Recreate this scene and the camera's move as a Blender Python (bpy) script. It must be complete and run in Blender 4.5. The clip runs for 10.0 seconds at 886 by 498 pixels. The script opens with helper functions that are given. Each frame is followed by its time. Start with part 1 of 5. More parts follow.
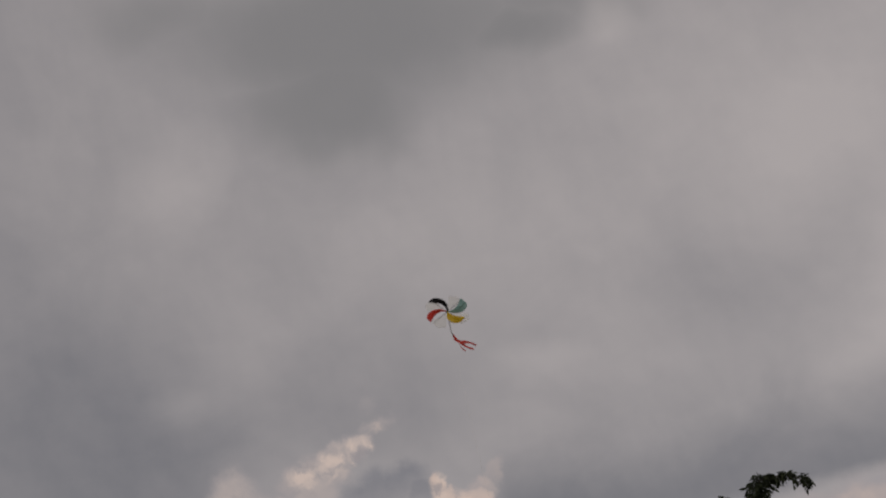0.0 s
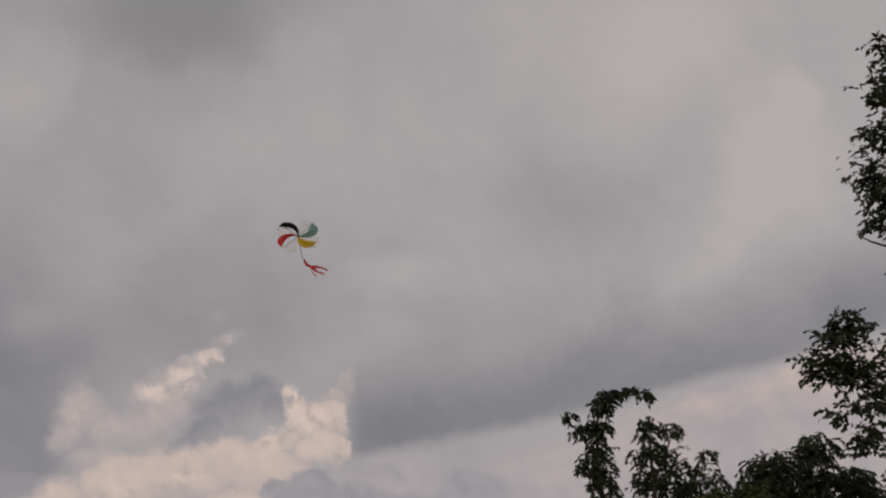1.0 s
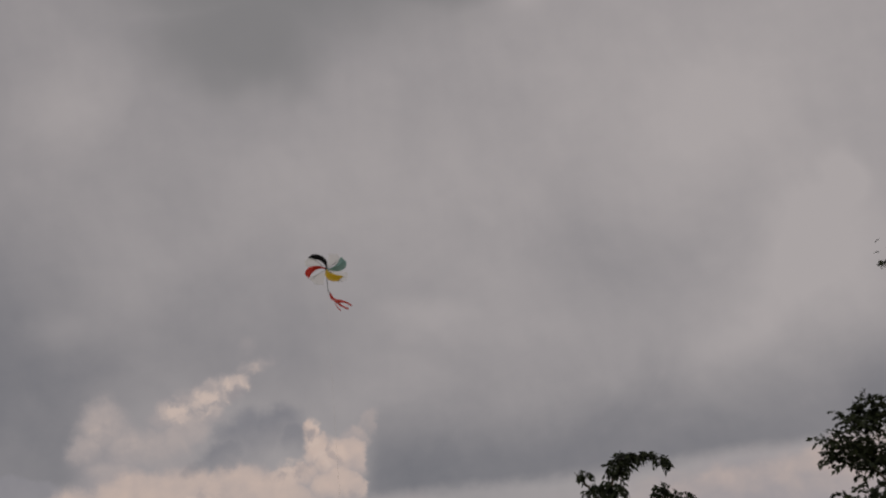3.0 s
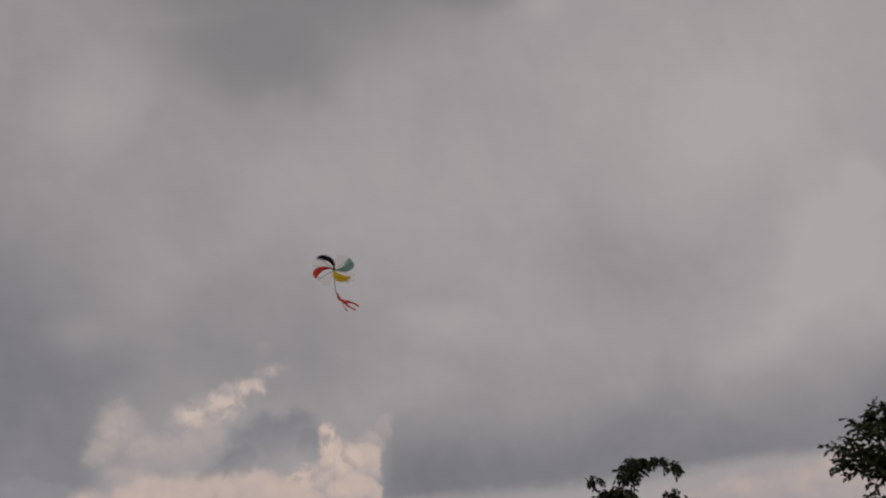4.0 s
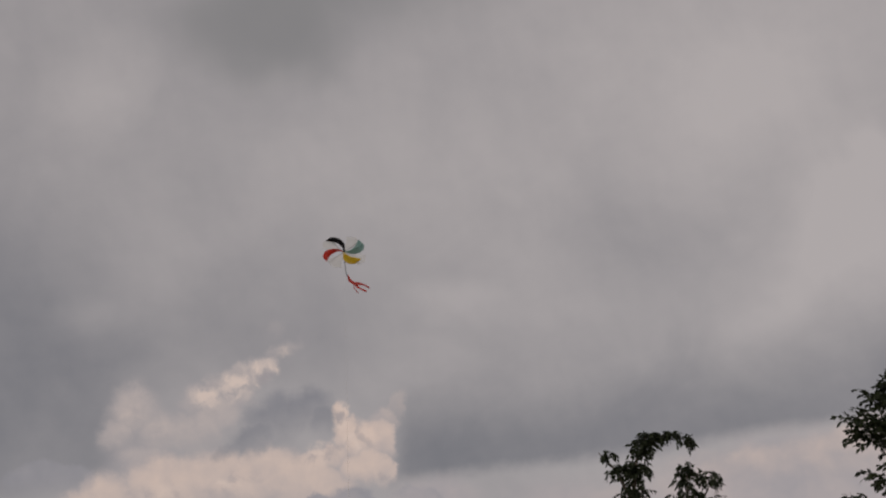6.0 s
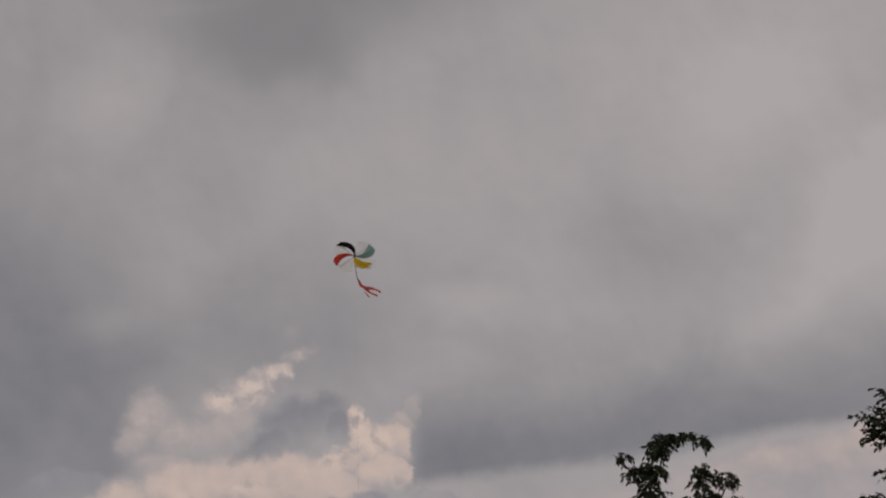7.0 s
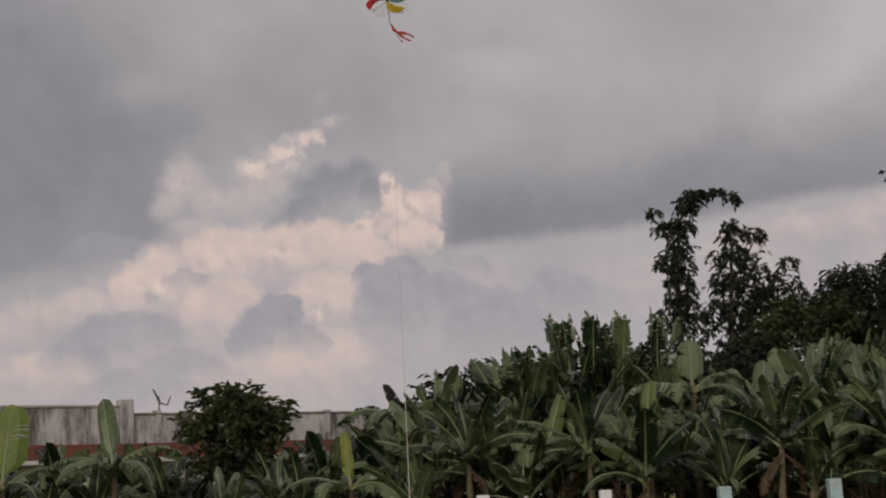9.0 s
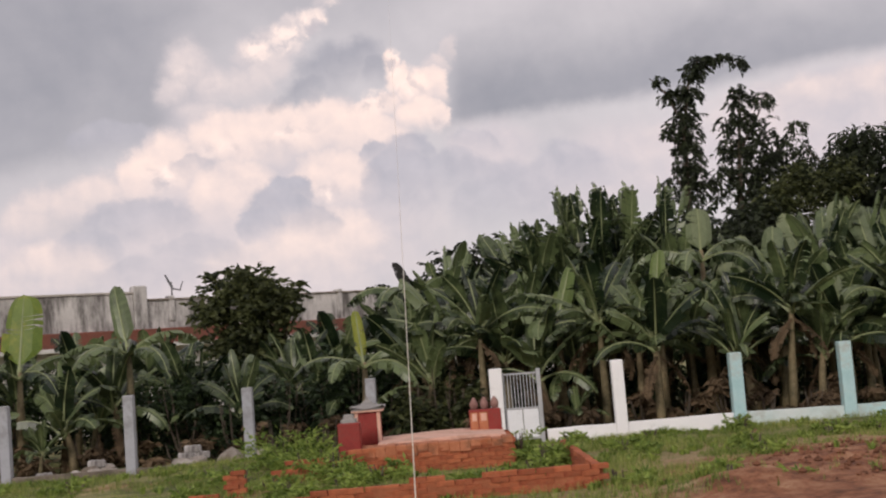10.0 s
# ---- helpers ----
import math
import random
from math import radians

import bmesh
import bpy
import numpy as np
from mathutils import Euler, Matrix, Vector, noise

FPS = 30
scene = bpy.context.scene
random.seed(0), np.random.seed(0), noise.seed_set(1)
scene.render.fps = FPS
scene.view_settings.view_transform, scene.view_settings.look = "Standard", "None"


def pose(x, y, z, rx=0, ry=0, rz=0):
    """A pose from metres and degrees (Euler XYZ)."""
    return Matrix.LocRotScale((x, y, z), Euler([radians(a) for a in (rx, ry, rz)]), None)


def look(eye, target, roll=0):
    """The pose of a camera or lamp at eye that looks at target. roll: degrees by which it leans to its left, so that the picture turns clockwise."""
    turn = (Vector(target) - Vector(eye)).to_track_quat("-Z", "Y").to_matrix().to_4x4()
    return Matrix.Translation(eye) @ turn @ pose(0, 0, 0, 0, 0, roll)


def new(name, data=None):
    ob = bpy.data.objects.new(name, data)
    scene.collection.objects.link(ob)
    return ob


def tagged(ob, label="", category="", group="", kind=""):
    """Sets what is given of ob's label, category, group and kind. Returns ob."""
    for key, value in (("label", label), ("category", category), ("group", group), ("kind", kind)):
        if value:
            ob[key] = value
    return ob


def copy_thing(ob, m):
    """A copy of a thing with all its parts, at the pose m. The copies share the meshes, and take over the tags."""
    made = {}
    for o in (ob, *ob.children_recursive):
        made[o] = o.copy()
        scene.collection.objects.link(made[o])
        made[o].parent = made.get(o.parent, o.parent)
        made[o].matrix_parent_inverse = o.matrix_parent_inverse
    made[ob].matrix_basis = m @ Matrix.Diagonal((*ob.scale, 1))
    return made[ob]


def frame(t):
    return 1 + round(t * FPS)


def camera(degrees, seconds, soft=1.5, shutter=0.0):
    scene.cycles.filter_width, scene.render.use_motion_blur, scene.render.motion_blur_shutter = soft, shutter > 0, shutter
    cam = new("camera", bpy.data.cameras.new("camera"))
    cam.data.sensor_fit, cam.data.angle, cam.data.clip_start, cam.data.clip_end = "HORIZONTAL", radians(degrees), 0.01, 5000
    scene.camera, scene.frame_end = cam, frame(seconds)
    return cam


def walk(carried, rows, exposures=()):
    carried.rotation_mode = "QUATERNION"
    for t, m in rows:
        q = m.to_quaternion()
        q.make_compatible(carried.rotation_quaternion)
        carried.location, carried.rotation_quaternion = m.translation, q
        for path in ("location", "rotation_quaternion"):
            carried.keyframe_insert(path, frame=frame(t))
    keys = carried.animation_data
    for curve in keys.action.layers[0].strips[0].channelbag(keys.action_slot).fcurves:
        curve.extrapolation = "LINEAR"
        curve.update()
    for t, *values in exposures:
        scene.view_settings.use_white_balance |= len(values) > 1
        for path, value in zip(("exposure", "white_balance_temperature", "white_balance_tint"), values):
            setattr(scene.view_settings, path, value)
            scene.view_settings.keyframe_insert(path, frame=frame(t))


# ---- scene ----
cam = camera(38.0, 10.0, soft=2.2)
PATH = [
    (0.0, pose(-0.380, -0.112, 1.778, 113.967, 5.947, 2.859)),
    (0.1, pose(-0.355, -0.092, 1.847, 113.544, 5.441, 1.638)),
    (0.2, pose(-0.330, -0.072, 1.917, 113.143, 6.498, 0.891)),
    (0.3, pose(-0.305, -0.052, 1.986, 112.226, 6.095, -0.287)),
    (0.4, pose(-0.279, -0.031, 2.055, 111.170, 7.311, -1.043)),
    (0.5, pose(-0.254, -0.011, 2.125, 109.985, 8.462, -1.807)),
    (1.0, pose(-0.332, -0.023, 2.005, 109.350, 7.942, -3.419)),
    (1.5, pose(-0.294, -0.054, 2.023, 109.853, 7.444, -3.324)),
    (2.0, pose(-0.310, -0.110, 2.016, 110.341, 3.989, -4.724)),
    (2.5, pose(-0.271, -0.109, 1.971, 111.251, 2.797, -4.152)),
    (2.7, pose(-0.242, -0.109, 1.957, 111.291, 2.723, -3.998)),
    (3.8, pose(-0.084, -0.114, 1.876, 111.702, 1.861, -3.143)),
    (4.0, pose(-0.055, -0.115, 1.862, 111.661, 1.831, -3.179)),
    (4.5, pose(-0.034, -0.165, 1.866, 110.367, 1.766, -3.537)),
    (5.0, pose(-0.022, -0.230, 1.885, 110.326, 2.032, -3.461)),
    (5.5, pose(-0.066, -0.253, 1.874, 110.512, 2.549, -3.178)),
    (5.7, pose(-0.058, -0.228, 1.884, 110.549, 2.475, -2.794)),
    (6.8, pose(-0.013, -0.087, 1.939, 110.947, 3.104, -1.597)),
    (7.0, pose(-0.005, -0.062, 1.949, 110.822, 3.116, -1.567)),
    (7.5, pose(-0.017, -0.029, 1.778, 108.378, 2.517, -1.425)),
    (7.8, pose(-0.037, 0.009, 1.703, 106.031, 2.764, -3.078)),
    (8.0, pose(-0.050, 0.034, 1.653, 106.044, 2.740, -3.019)),
    (8.2, pose(-0.062, 0.007, 1.641, 106.219, 1.965, -2.574)),
    (8.5, pose(-0.081, -0.034, 1.623, 106.033, 2.455, -0.656)),
    (8.7, pose(-0.007, -0.063, 1.618, 104.881, 3.008, -0.550)),
    (8.9, pose(-0.015, -0.095, 1.602, 101.523, 3.499, -0.161)),
    (9.0, pose(-0.060, -0.113, 1.588, 100.519, 2.682, -0.263)),
    (9.5, pose(-0.030, -0.086, 1.603, 97.914, 3.084, -0.013)),
    (10.0, pose(0.000, 0.000, 1.600, 95.070, 4.552, 0.403)),
]
walk(cam, PATH, exposures=[(0.0, -0.14, 6500, 10), (0.5, -0.11, 6500, 10), (1.0, 0.04, 6500, 10), (1.5, -0.08, 6500, 10), (2.0, -0.07, 6500, 10), (2.5, -0.14, 6500, 10), (4.0, -0.1, 6500, 10), (4.5, -0.02, 6500, 10), (5.5, -0.02, 6500, 10), (7.0, -0.1, 6500, 10), (7.5, -0.05, 6500, 10), (8.0, 0.08, 6500, 10), (8.5, 0.08, 6500, 10), (9.0, 0.17, 6450, 11), (9.5, 0.64, 6400, 12.5), (10.0, 0.88, 6400, 12.5)])

# ---- sky: a broken evening overcast, given by azimuth and elevation in degrees ----
SUN_AZ, SUN_EL = 205.0, 24.0   # behind the viewer, clockwise from the +Y axis

world = bpy.data.worlds.new("evening_sky")
scene.world = world
world.use_nodes = True
WT = world.node_tree
WT.nodes.clear()


def wnode(kind, **props):
    n = WT.nodes.new(kind)
    for k, v in props.items():
        if k == "operation":
            n.operation = v
        elif k == "vector_type":
            n.vector_type = v
        elif k == "interpolation_type":
            n.interpolation_type = v
        elif k == "data_type":
            n.data_type = v
        elif k == "use_clamp":
            n.use_clamp = v
    return n


def plug(sock, value):
    if isinstance(value, (int, float, tuple)):
        sock.default_value = value
    else:
        WT.links.new(value, sock)


def wmath(op, a, b=0.0, c=0.0, clamp=False):
    n = wnode("ShaderNodeMath", operation=op, use_clamp=clamp)
    plug(n.inputs[0], a), plug(n.inputs[1], b), plug(n.inputs[2], c)
    return n.outputs[0]


def wstep(value, lo, hi, out_lo=0.0, out_hi=1.0):
    n = wnode("ShaderNodeMapRange", interpolation_type="SMOOTHSTEP")
    plug(n.inputs[0], value)
    n.inputs[1].default_value, n.inputs[2].default_value = lo, hi
    n.inputs[3].default_value, n.inputs[4].default_value = out_lo, out_hi
    return n.outputs[0]


def wnoise(vec, scale, detail=4.0, rough=0.5, colour=False, distortion=0.0):
    n = WT.nodes.new("ShaderNodeTexNoise")
    plug(n.inputs["Vector"], vec)
    n.inputs["Scale"].default_value, n.inputs["Detail"].default_value = scale, detail
    n.inputs["Roughness"].default_value, n.inputs["Distortion"].default_value = rough, distortion
    return n.outputs["Color"] if colour else n.outputs[0]


def wvec(op, a, b):
    n = wnode("ShaderNodeVectorMath", operation=op)
    plug(n.inputs[0], a), plug(n.inputs[1], b)
    return n.outputs[0]


def wmix(fac, a, b):
    n = WT.nodes.new("ShaderNodeMix")
    n.data_type = "RGBA"
    plug(n.inputs[0], fac), plug(n.inputs[6], a), plug(n.inputs[7], b)
    return n.outputs[2]


coords = WT.nodes.new("ShaderNodeTexCoord").outputs["Generated"]
sep = WT.nodes.new("ShaderNodeSeparateXYZ")
plug(sep.inputs[0], coords)
az = wmath("MULTIPLY", wmath("ARCTAN2", sep.outputs[0], sep.outputs[1]), 57.29578)
el = wmath("MULTIPLY", wmath("ARCSINE", sep.outputs[2]), 57.29578)
comb = WT.nodes.new("ShaderNodeCombineXYZ")
plug(comb.inputs[0], az), plug(comb.inputs[1], el)
flat = comb.outputs[0]


def warped(amount, scale, detail, rough=0.55):
    shift = wvec("SUBTRACT", wnoise(flat, scale, detail, rough, colour=True), (0.5, 0.5, 0.5))
    return wvec("ADD", flat, wvec("MULTIPLY", shift, (amount, amount, 0.0)))


def after(vec, total):
    """The same place, worked out after the running total, so that few values wait at once."""
    if total is None:
        return vec
    n = wnode("ShaderNodeVectorMath", operation="MULTIPLY_ADD")
    plug(n.inputs[0], total), plug(n.inputs[1], (1e-7, 1e-7, 1e-7)), plug(n.inputs[2], vec)
    return n.outputs[0]


def puff_layer(vec, firm, *tables):
    """Highest of many small clouds: firm at the upper rim, fading below, lighter towards the top."""
    total = None
    for a, e, rx, ry, tilt, weight in (row for table in tables for row in table):
        m = WT.nodes.new("ShaderNodeMapping")
        m.vector_type = "TEXTURE"
        plug(m.inputs[0], after(vec, total))
        m.inputs[1].default_value, m.inputs[2].default_value = (a, e, 0), (0, 0, radians(tilt))
        m.inputs[3].default_value = (rx, ry, 1)
        length = wnode("ShaderNodeVectorMath", operation="LENGTH")
        plug(length.inputs[0], m.outputs[0])
        split = WT.nodes.new("ShaderNodeSeparateXYZ")
        plug(split.inputs[0], m.outputs[0])
        w = wmath("MULTIPLY", wstep(length.outputs["Value"], 1.25, 1.25 - firm), wstep(split.outputs[1], -1.2, 0.65, 0.0, weight))
        total = w if total is None else wmath("MAXIMUM", total, w)
    return total


def blobs(vec, table, peak=False):
    """Sum (or maximum) of soft ellipses: azimuth, elevation, half width, half height, tilt, weight."""
    total = None
    for a, e, rx, ry, tilt, weight in table:
        m = WT.nodes.new("ShaderNodeMapping")
        m.vector_type = "TEXTURE"
        plug(m.inputs[0], after(vec, total))
        m.inputs[1].default_value, m.inputs[2].default_value = (a, e, 0), (0, 0, radians(tilt))
        m.inputs[3].default_value = (rx, ry, 1)
        length = wnode("ShaderNodeVectorMath", operation="LENGTH")
        plug(length.inputs[0], m.outputs[0])
        w = wstep(length.outputs["Value"], 1.0, 0.0)
        if total is None:
            total = wmath("MULTIPLY", w, weight)
        elif peak:
            total = wmath("MAXIMUM", total, wmath("MULTIPLY", w, weight))
        else:
            total = wmath("MULTIPLY_ADD", w, weight, total)
    return total


# broad light and dark of the cloud sheet
SHEET_DARK = [(-17, 17, 10, 7.0, 8, -0.36), (-5, 17.0, 11, 3.6, 5, -0.22), (12, 20, 6, 5, -30, -0.12), (-22, 22, 8, 7, 0, -0.16), (20, 36, 14, 5, 0, -0.15), (-7, 19.5, 5, 2.0, 10, -0.08), (9, 16, 8, 2.0, 0, -0.1)]
SHEET_LIGHT = [(16, 28, 16, 6, 0, 0.10), (3.4, 18.4, 3.4, 1.6, 0, 0.20), (22, 20, 4.5, 5, 30, 0.30), (-13, 27.5, 4.5, 3.5, 20, 0.22), (1, 24.5, 12, 5, -6, 0.14), (9.5, 33, 2.5, 2, 30, 0.25),
               (17, 25, 7, 4, 20, 0.18), (23.5, 22.3, 1.6, 2.0, 30, 0.25), (19, 17.5, 4, 2.5, 20, 0.18), (-13, 17.8, 2.5, 1.6, 0, 0.16)]
# the dark cloud high up
HIGH_DARK = [(-3.5, 33.6, 17, 5.6, -4, 1.0), (-4.8, 31.2, 9.5, 4.2, 4, 0.95), (4.5, 32.6, 7, 2.6, 8, 0.8), (7, 34.4, 12, 4.0, 12, 0.7), (-13, 35, 9, 3.5, 0, 0.6)]
# a pale lower sky below the grey sheet
LOW_LIGHT = [(-8, 6.0, 15, 7.5, 4, 0.8), (-10.5, 11.5, 3.8, 3.4, 0, 0.34), (-18.5, 5.0, 6, 4.5, 0, 0.7), (18.0, 9.0, 11, 3.8, 4, 0.95), (8.5, 8.0, 10, 3.6, 3, 0.7), (-12, 2.0, 18, 4, 0, 0.65), (2.6, 9.2, 4.0, 2.6, 0, 0.7), (24, 6, 14, 6, 0, 0.8)]
# pale rounded masses of the left tower, then sunlit puffs, brightest at their tops: the right tower, the shoulder between
MASS_LEFT = [(-7.0, 13.5, 1.3, 1.6, 15, 0.56), (-6.2, 14.2, 1.0, 1.0, 20, 0.56), (-10.8, 13.4, 1.40, 1.68, 0, 0.50), (-11.5, 12.6, 0.90, 1.12, 0, 0.45), (-9.7, 12.6, 1.34, 1.46, 0, 0.42), (-8.5, 12.6, 1.23, 1.46, 0, 0.42), (-7.5, 12.9, 1.01, 1.57, 10, 0.48), (-8.0, 14.0, 1.01, 1.01, 25, 0.48),
             (-6.9, 14.3, 1.01, 1.12, 25, 0.59), (-6.1, 15.0, 1.01, 0.90, 25, 0.64), (-5.2, 15.4, 0.90, 0.78, 20, 0.70), (-10.4, 11.6, 1.68, 1.01, 0, 0.34), (-4.2, 16.3, 1.34, 0.50, 22, 0.28), (-4.7, 17.0, 0.56, 1.01, -10, 0.17)]
TOWER_RIGHT = [(-1.65, 13.3, 0.36, 0.75, 8, 1.0), (-1.3, 12.5, 0.7, 0.9, 0, 0.98), (-0.6, 12.1, 0.95, 1.1, 0, 0.92), (0.15, 12.1, 0.75, 1.2, 0, 0.80), (0.8, 13.5, 0.42, 1.2, -22, 0.28), (0.3, 13.0, 0.7, 0.7, 0, 0.38), (-0.6, 11.0, 1.3, 1.0, 0, 0.88), (0.2, 10.8, 0.65, 0.8, 0, 0.8),
               (-2.2, 11.5, 1.1, 0.75, 25, 0.86), (-3.3, 10.9, 1.3, 0.9, 12, 0.82)]
SHOULDER = [(-4.9, 10.4, 2.40, 1.75, 5, 0.76), (-7.4, 10.2, 2.16, 1.88, 5, 0.73), (-9.6, 9.9, 1.92, 1.88, 5, 0.73), (-11.8, 9.3, 1.56, 1.88, 5, 0.76), (-13.0, 8.8, 1.20, 1.50, 5, 0.73), (-15.0, 8.0, 2.04, 1.50, 8, 0.45), (-17, 7.3, 2.28, 1.62, 8, 0.41), (-5.2, 5.4, 2.88, 2.12, 0, 0.61),
            (-9.2, 7.8, 2.40, 2.12, 0, 0.57), (-4.6, 8.2, 2.16, 1.88, 0, 0.65), (-2.8, 9.9, 2.16, 1.50, 0, 0.65), (-16.8, 4.9, 2.88, 1.75, 0, 0.43), (-8.5, 4.6, 2.88, 1.62, 0, 0.41)]
FAR_RIGHT = [(17, 9.9, 4.0, 1.3, 4, 0.34), (22, 10.3, 4.0, 1.6, 4, 0.46), (11.5, 8.9, 3.0, 1.2, 3, 0.22), (14, 10.3, 2.0, 0.8, 4, 0.24)]
# where the left tower and the lit rims break into bright curls
RIM = [(-7.6, 14.4, 1.4, 1.15, 30, 0.90), (-6.4, 14.8, 1.6, 1.15, 28, 0.95), (-5.2, 15.4, 1.2, 1.0, 20, 1.0), (-4.3, 16.2, 1.5, 0.5, 24, 0.45), (-1.6, 13.3, 0.7, 1.2, 5, 1.0), (-1.0, 12.4, 1.3, 1.2, 0, 0.7), (-2.6, 11.8, 1.8, 0.9, 25, 0.75),
       (-12.2, 9.0, 1.5, 1.2, 0, 0.65), (-5.0, 8.0, 1.4, 1.0, 0, 0.5), (-9.5, 10.2, 2.2, 1.0, 5, 0.55), (-6.5, 10.6, 2.2, 0.9, 5, 0.55), (-10.8, 13.7, 1.4, 1.3, 0, 0.35), (-9.6, 12.9, 1.4, 1.2, 0, 0.3), (0.2, 10.6, 1.0, 0.9, 0, 0.5)]
# grey clouds in front, firm above and fading below
FRONT_DARK = [(-4.5, 13.2, 1.5, 1.25, 20, 1.0), (-3.2, 13.6, 1.3, 1.0, 18, 1.0), (-2.5, 13.1, 0.75, 0.9, 0, 0.9), (-5.4, 12.4, 1.3, 0.75, 24, 0.9), (-6.5, 11.9, 1.0, 0.42, 18, 0.6)]
FRONT_GREY = [(-7.1, 7.0, 1.5, 1.3, 0, 1.0), (-6.7, 7.9, 1.0, 0.85, 0, 1.1), (-7.9, 6.7, 1.0, 0.8, 10, 1.0), (-5.6, 6.5, 1.2, 0.8, 0, 0.75), (-10.8, 9.4, 0.9, 0.5, 0, 0.55), (-14.2, 10.6, 1.8, 0.9, 5, 0.6)]
FRONT_MASS = [(-1.7, 7.8, 1.6, 2.0, 0, 0.9), (-2.8, 9.4, 0.6, 0.7, 0, 0.9), (-1.0, 9.3, 1.0, 0.9, 0, 0.9), (0.8, 7.9, 1.8, 1.5, 0, 0.8), (3.0, 6.8, 2.4, 1.8, 0, 0.75), (5.6, 7.6, 1.8, 1.6, 15, 0.7), (-13.2, 6.9, 2.4, 1.2, 4, 0.75),
              (-15.4, 6.0, 1.4, 0.9, 0, 0.65), (-10.9, 5.4, 2.0, 1.0, 0, 0.5), (1.8, 9.6, 1.1, 0.6, -10, 0.55), (-12.6, 4.6, 2.6, 1.0, 0, 0.5)]

soft = warped(4.5, 0.11, 3.0)
crisp = warped(1.3, 0.60, 4.0, 0.55)
edge = warped(1.1, 0.95, 5.0, 0.6)
curl = warped(0.75, 1.6, 4.0, 0.6)
billow = wmath("SUBTRACT", wnoise(flat, 0.17, 5.0, 0.5, distortion=0.5), 0.5)
fine = wmath("SUBTRACT", wnoise(flat, 0.75, 6.0, 0.6), 0.5)
# relief of the puffs: the same noise a little further from the sun
relief = wmath("SUBTRACT", wnoise(flat, 0.55, 5.0, 0.55), wnoise(wvec("ADD", flat, (0.30, 0.42, 0.0)), 0.55, 5.0, 0.55))
sheet = wmath("ADD", blobs(soft, SHEET_DARK), blobs(soft, SHEET_LIGHT))
high = wstep(wmath("MULTIPLY_ADD", billow, 0.45, blobs(soft, HIGH_DARK, peak=True)), 0.02, 0.92)
# dark bands with a firm lower edge, right and left of the cumulus
ragged = wmath("MULTIPLY_ADD", fine, 0.7, wmath("MULTIPLY", billow, 1.2))
over = wmath("ADD", wmath("SUBTRACT", el, wmath("MULTIPLY_ADD", az, 0.065, 10.2)), ragged)
band = wmath("MULTIPLY", wstep(over, -0.25, 0.7), wstep(over, 1.0, 5.4, 1.0, 0.0))
band = wmath("MULTIPLY", band, wstep(wmath("ADD", az, ragged), 0.0, 1.6))
sheet = wmath("MULTIPLY_ADD", band, -0.52, sheet)
over_left = wmath("ADD", wmath("SUBTRACT", el, wmath("MULTIPLY_ADD", az, 0.2, 13.0)), ragged)
band_left = wmath("MULTIPLY", wstep(over_left, -0.4, 0.9), wstep(over_left, 2.0, 8.0, 1.0, 0.0))
band_left = wmath("MULTIPLY", band_left, wstep(wmath("ADD", az, ragged), -9.0, -13.0))
sheet = wmath("MULTIPLY_ADD", band_left, -0.30, sheet)
sheet = wmath("MULTIPLY_ADD", billow, 0.36, sheet)
sheet = wmath("MULTIPLY_ADD", relief, 0.14, sheet)
sheet = wmath("MULTIPLY_ADD", az, 0.005, sheet)
sheet = wmath("ADD", sheet, 0.69, clamp=True)
grey = wmix(sheet, (0.152, 0.153, 0.172, 1), (0.440, 0.402, 0.397, 1))
grey = wmix(wmath("MULTIPLY", high, 0.82), grey, (0.212, 0.206, 0.208, 1))

puffs = wmath("SUBTRACT", wnoise(crisp, 0.62, 3.0, 0.5), wnoise(wvec("ADD", crisp, (0.30, 0.42, 0.0)), 0.62, 3.0, 0.5))
low = wstep(wmath("MULTIPLY_ADD", fine, 0.10, blobs(crisp, LOW_LIGHT, peak=True)), 0.10, 0.60)
pale = wmix(wmath("MULTIPLY_ADD", puffs, 0.9, wmath("MULTIPLY_ADD", billow, 1.0, 0.42), clamp=True), (0.330, 0.305, 0.322, 1), (0.485, 0.404, 0.384, 1))
clouds = wmix(wmath("MULTIPLY", low, 0.9), grey, pale)
mass = puff_layer(edge, 0.95, MASS_LEFT)
clouds = wmix(wstep(mass, 0.0, 0.40, 0.0, 0.85), clouds, wmix(wmath("MULTIPLY_ADD", relief, 1.1, wmath("MULTIPLY", mass, 1.15), clamp=True), (0.345, 0.312, 0.318, 1), (0.535, 0.445, 0.405, 1)))
lit = puff_layer(edge, 0.62, TOWER_RIGHT, SHOULDER, FAR_RIGHT)
bright = wmath("MULTIPLY_ADD", puffs, 0.8, wmath("MULTIPLY", lit, 0.9))
bright = wmath("MULTIPLY_ADD", relief, 0.7, bright, clamp=True)
glow = wmix(bright, (0.395, 0.345, 0.342, 1), (0.635, 0.492, 0.418, 1))
clouds = wmix(wstep(lit, 0.02, 0.55, 0.0, 0.95), clouds, glow)
front = puff_layer(edge, 0.34, FRONT_GREY, FRONT_MASS)
shade = wmix(wmath("MULTIPLY_ADD", puffs, 1.1, wmath("MULTIPLY_ADD", relief, 0.6, 0.28), clamp=True), (0.256, 0.246, 0.270, 1), (0.362, 0.333, 0.350, 1))
clouds = wmix(wmath("MULTIPLY", front, 0.92, clamp=True), clouds, shade)
dark_front = puff_layer(edge, 0.70, FRONT_DARK)
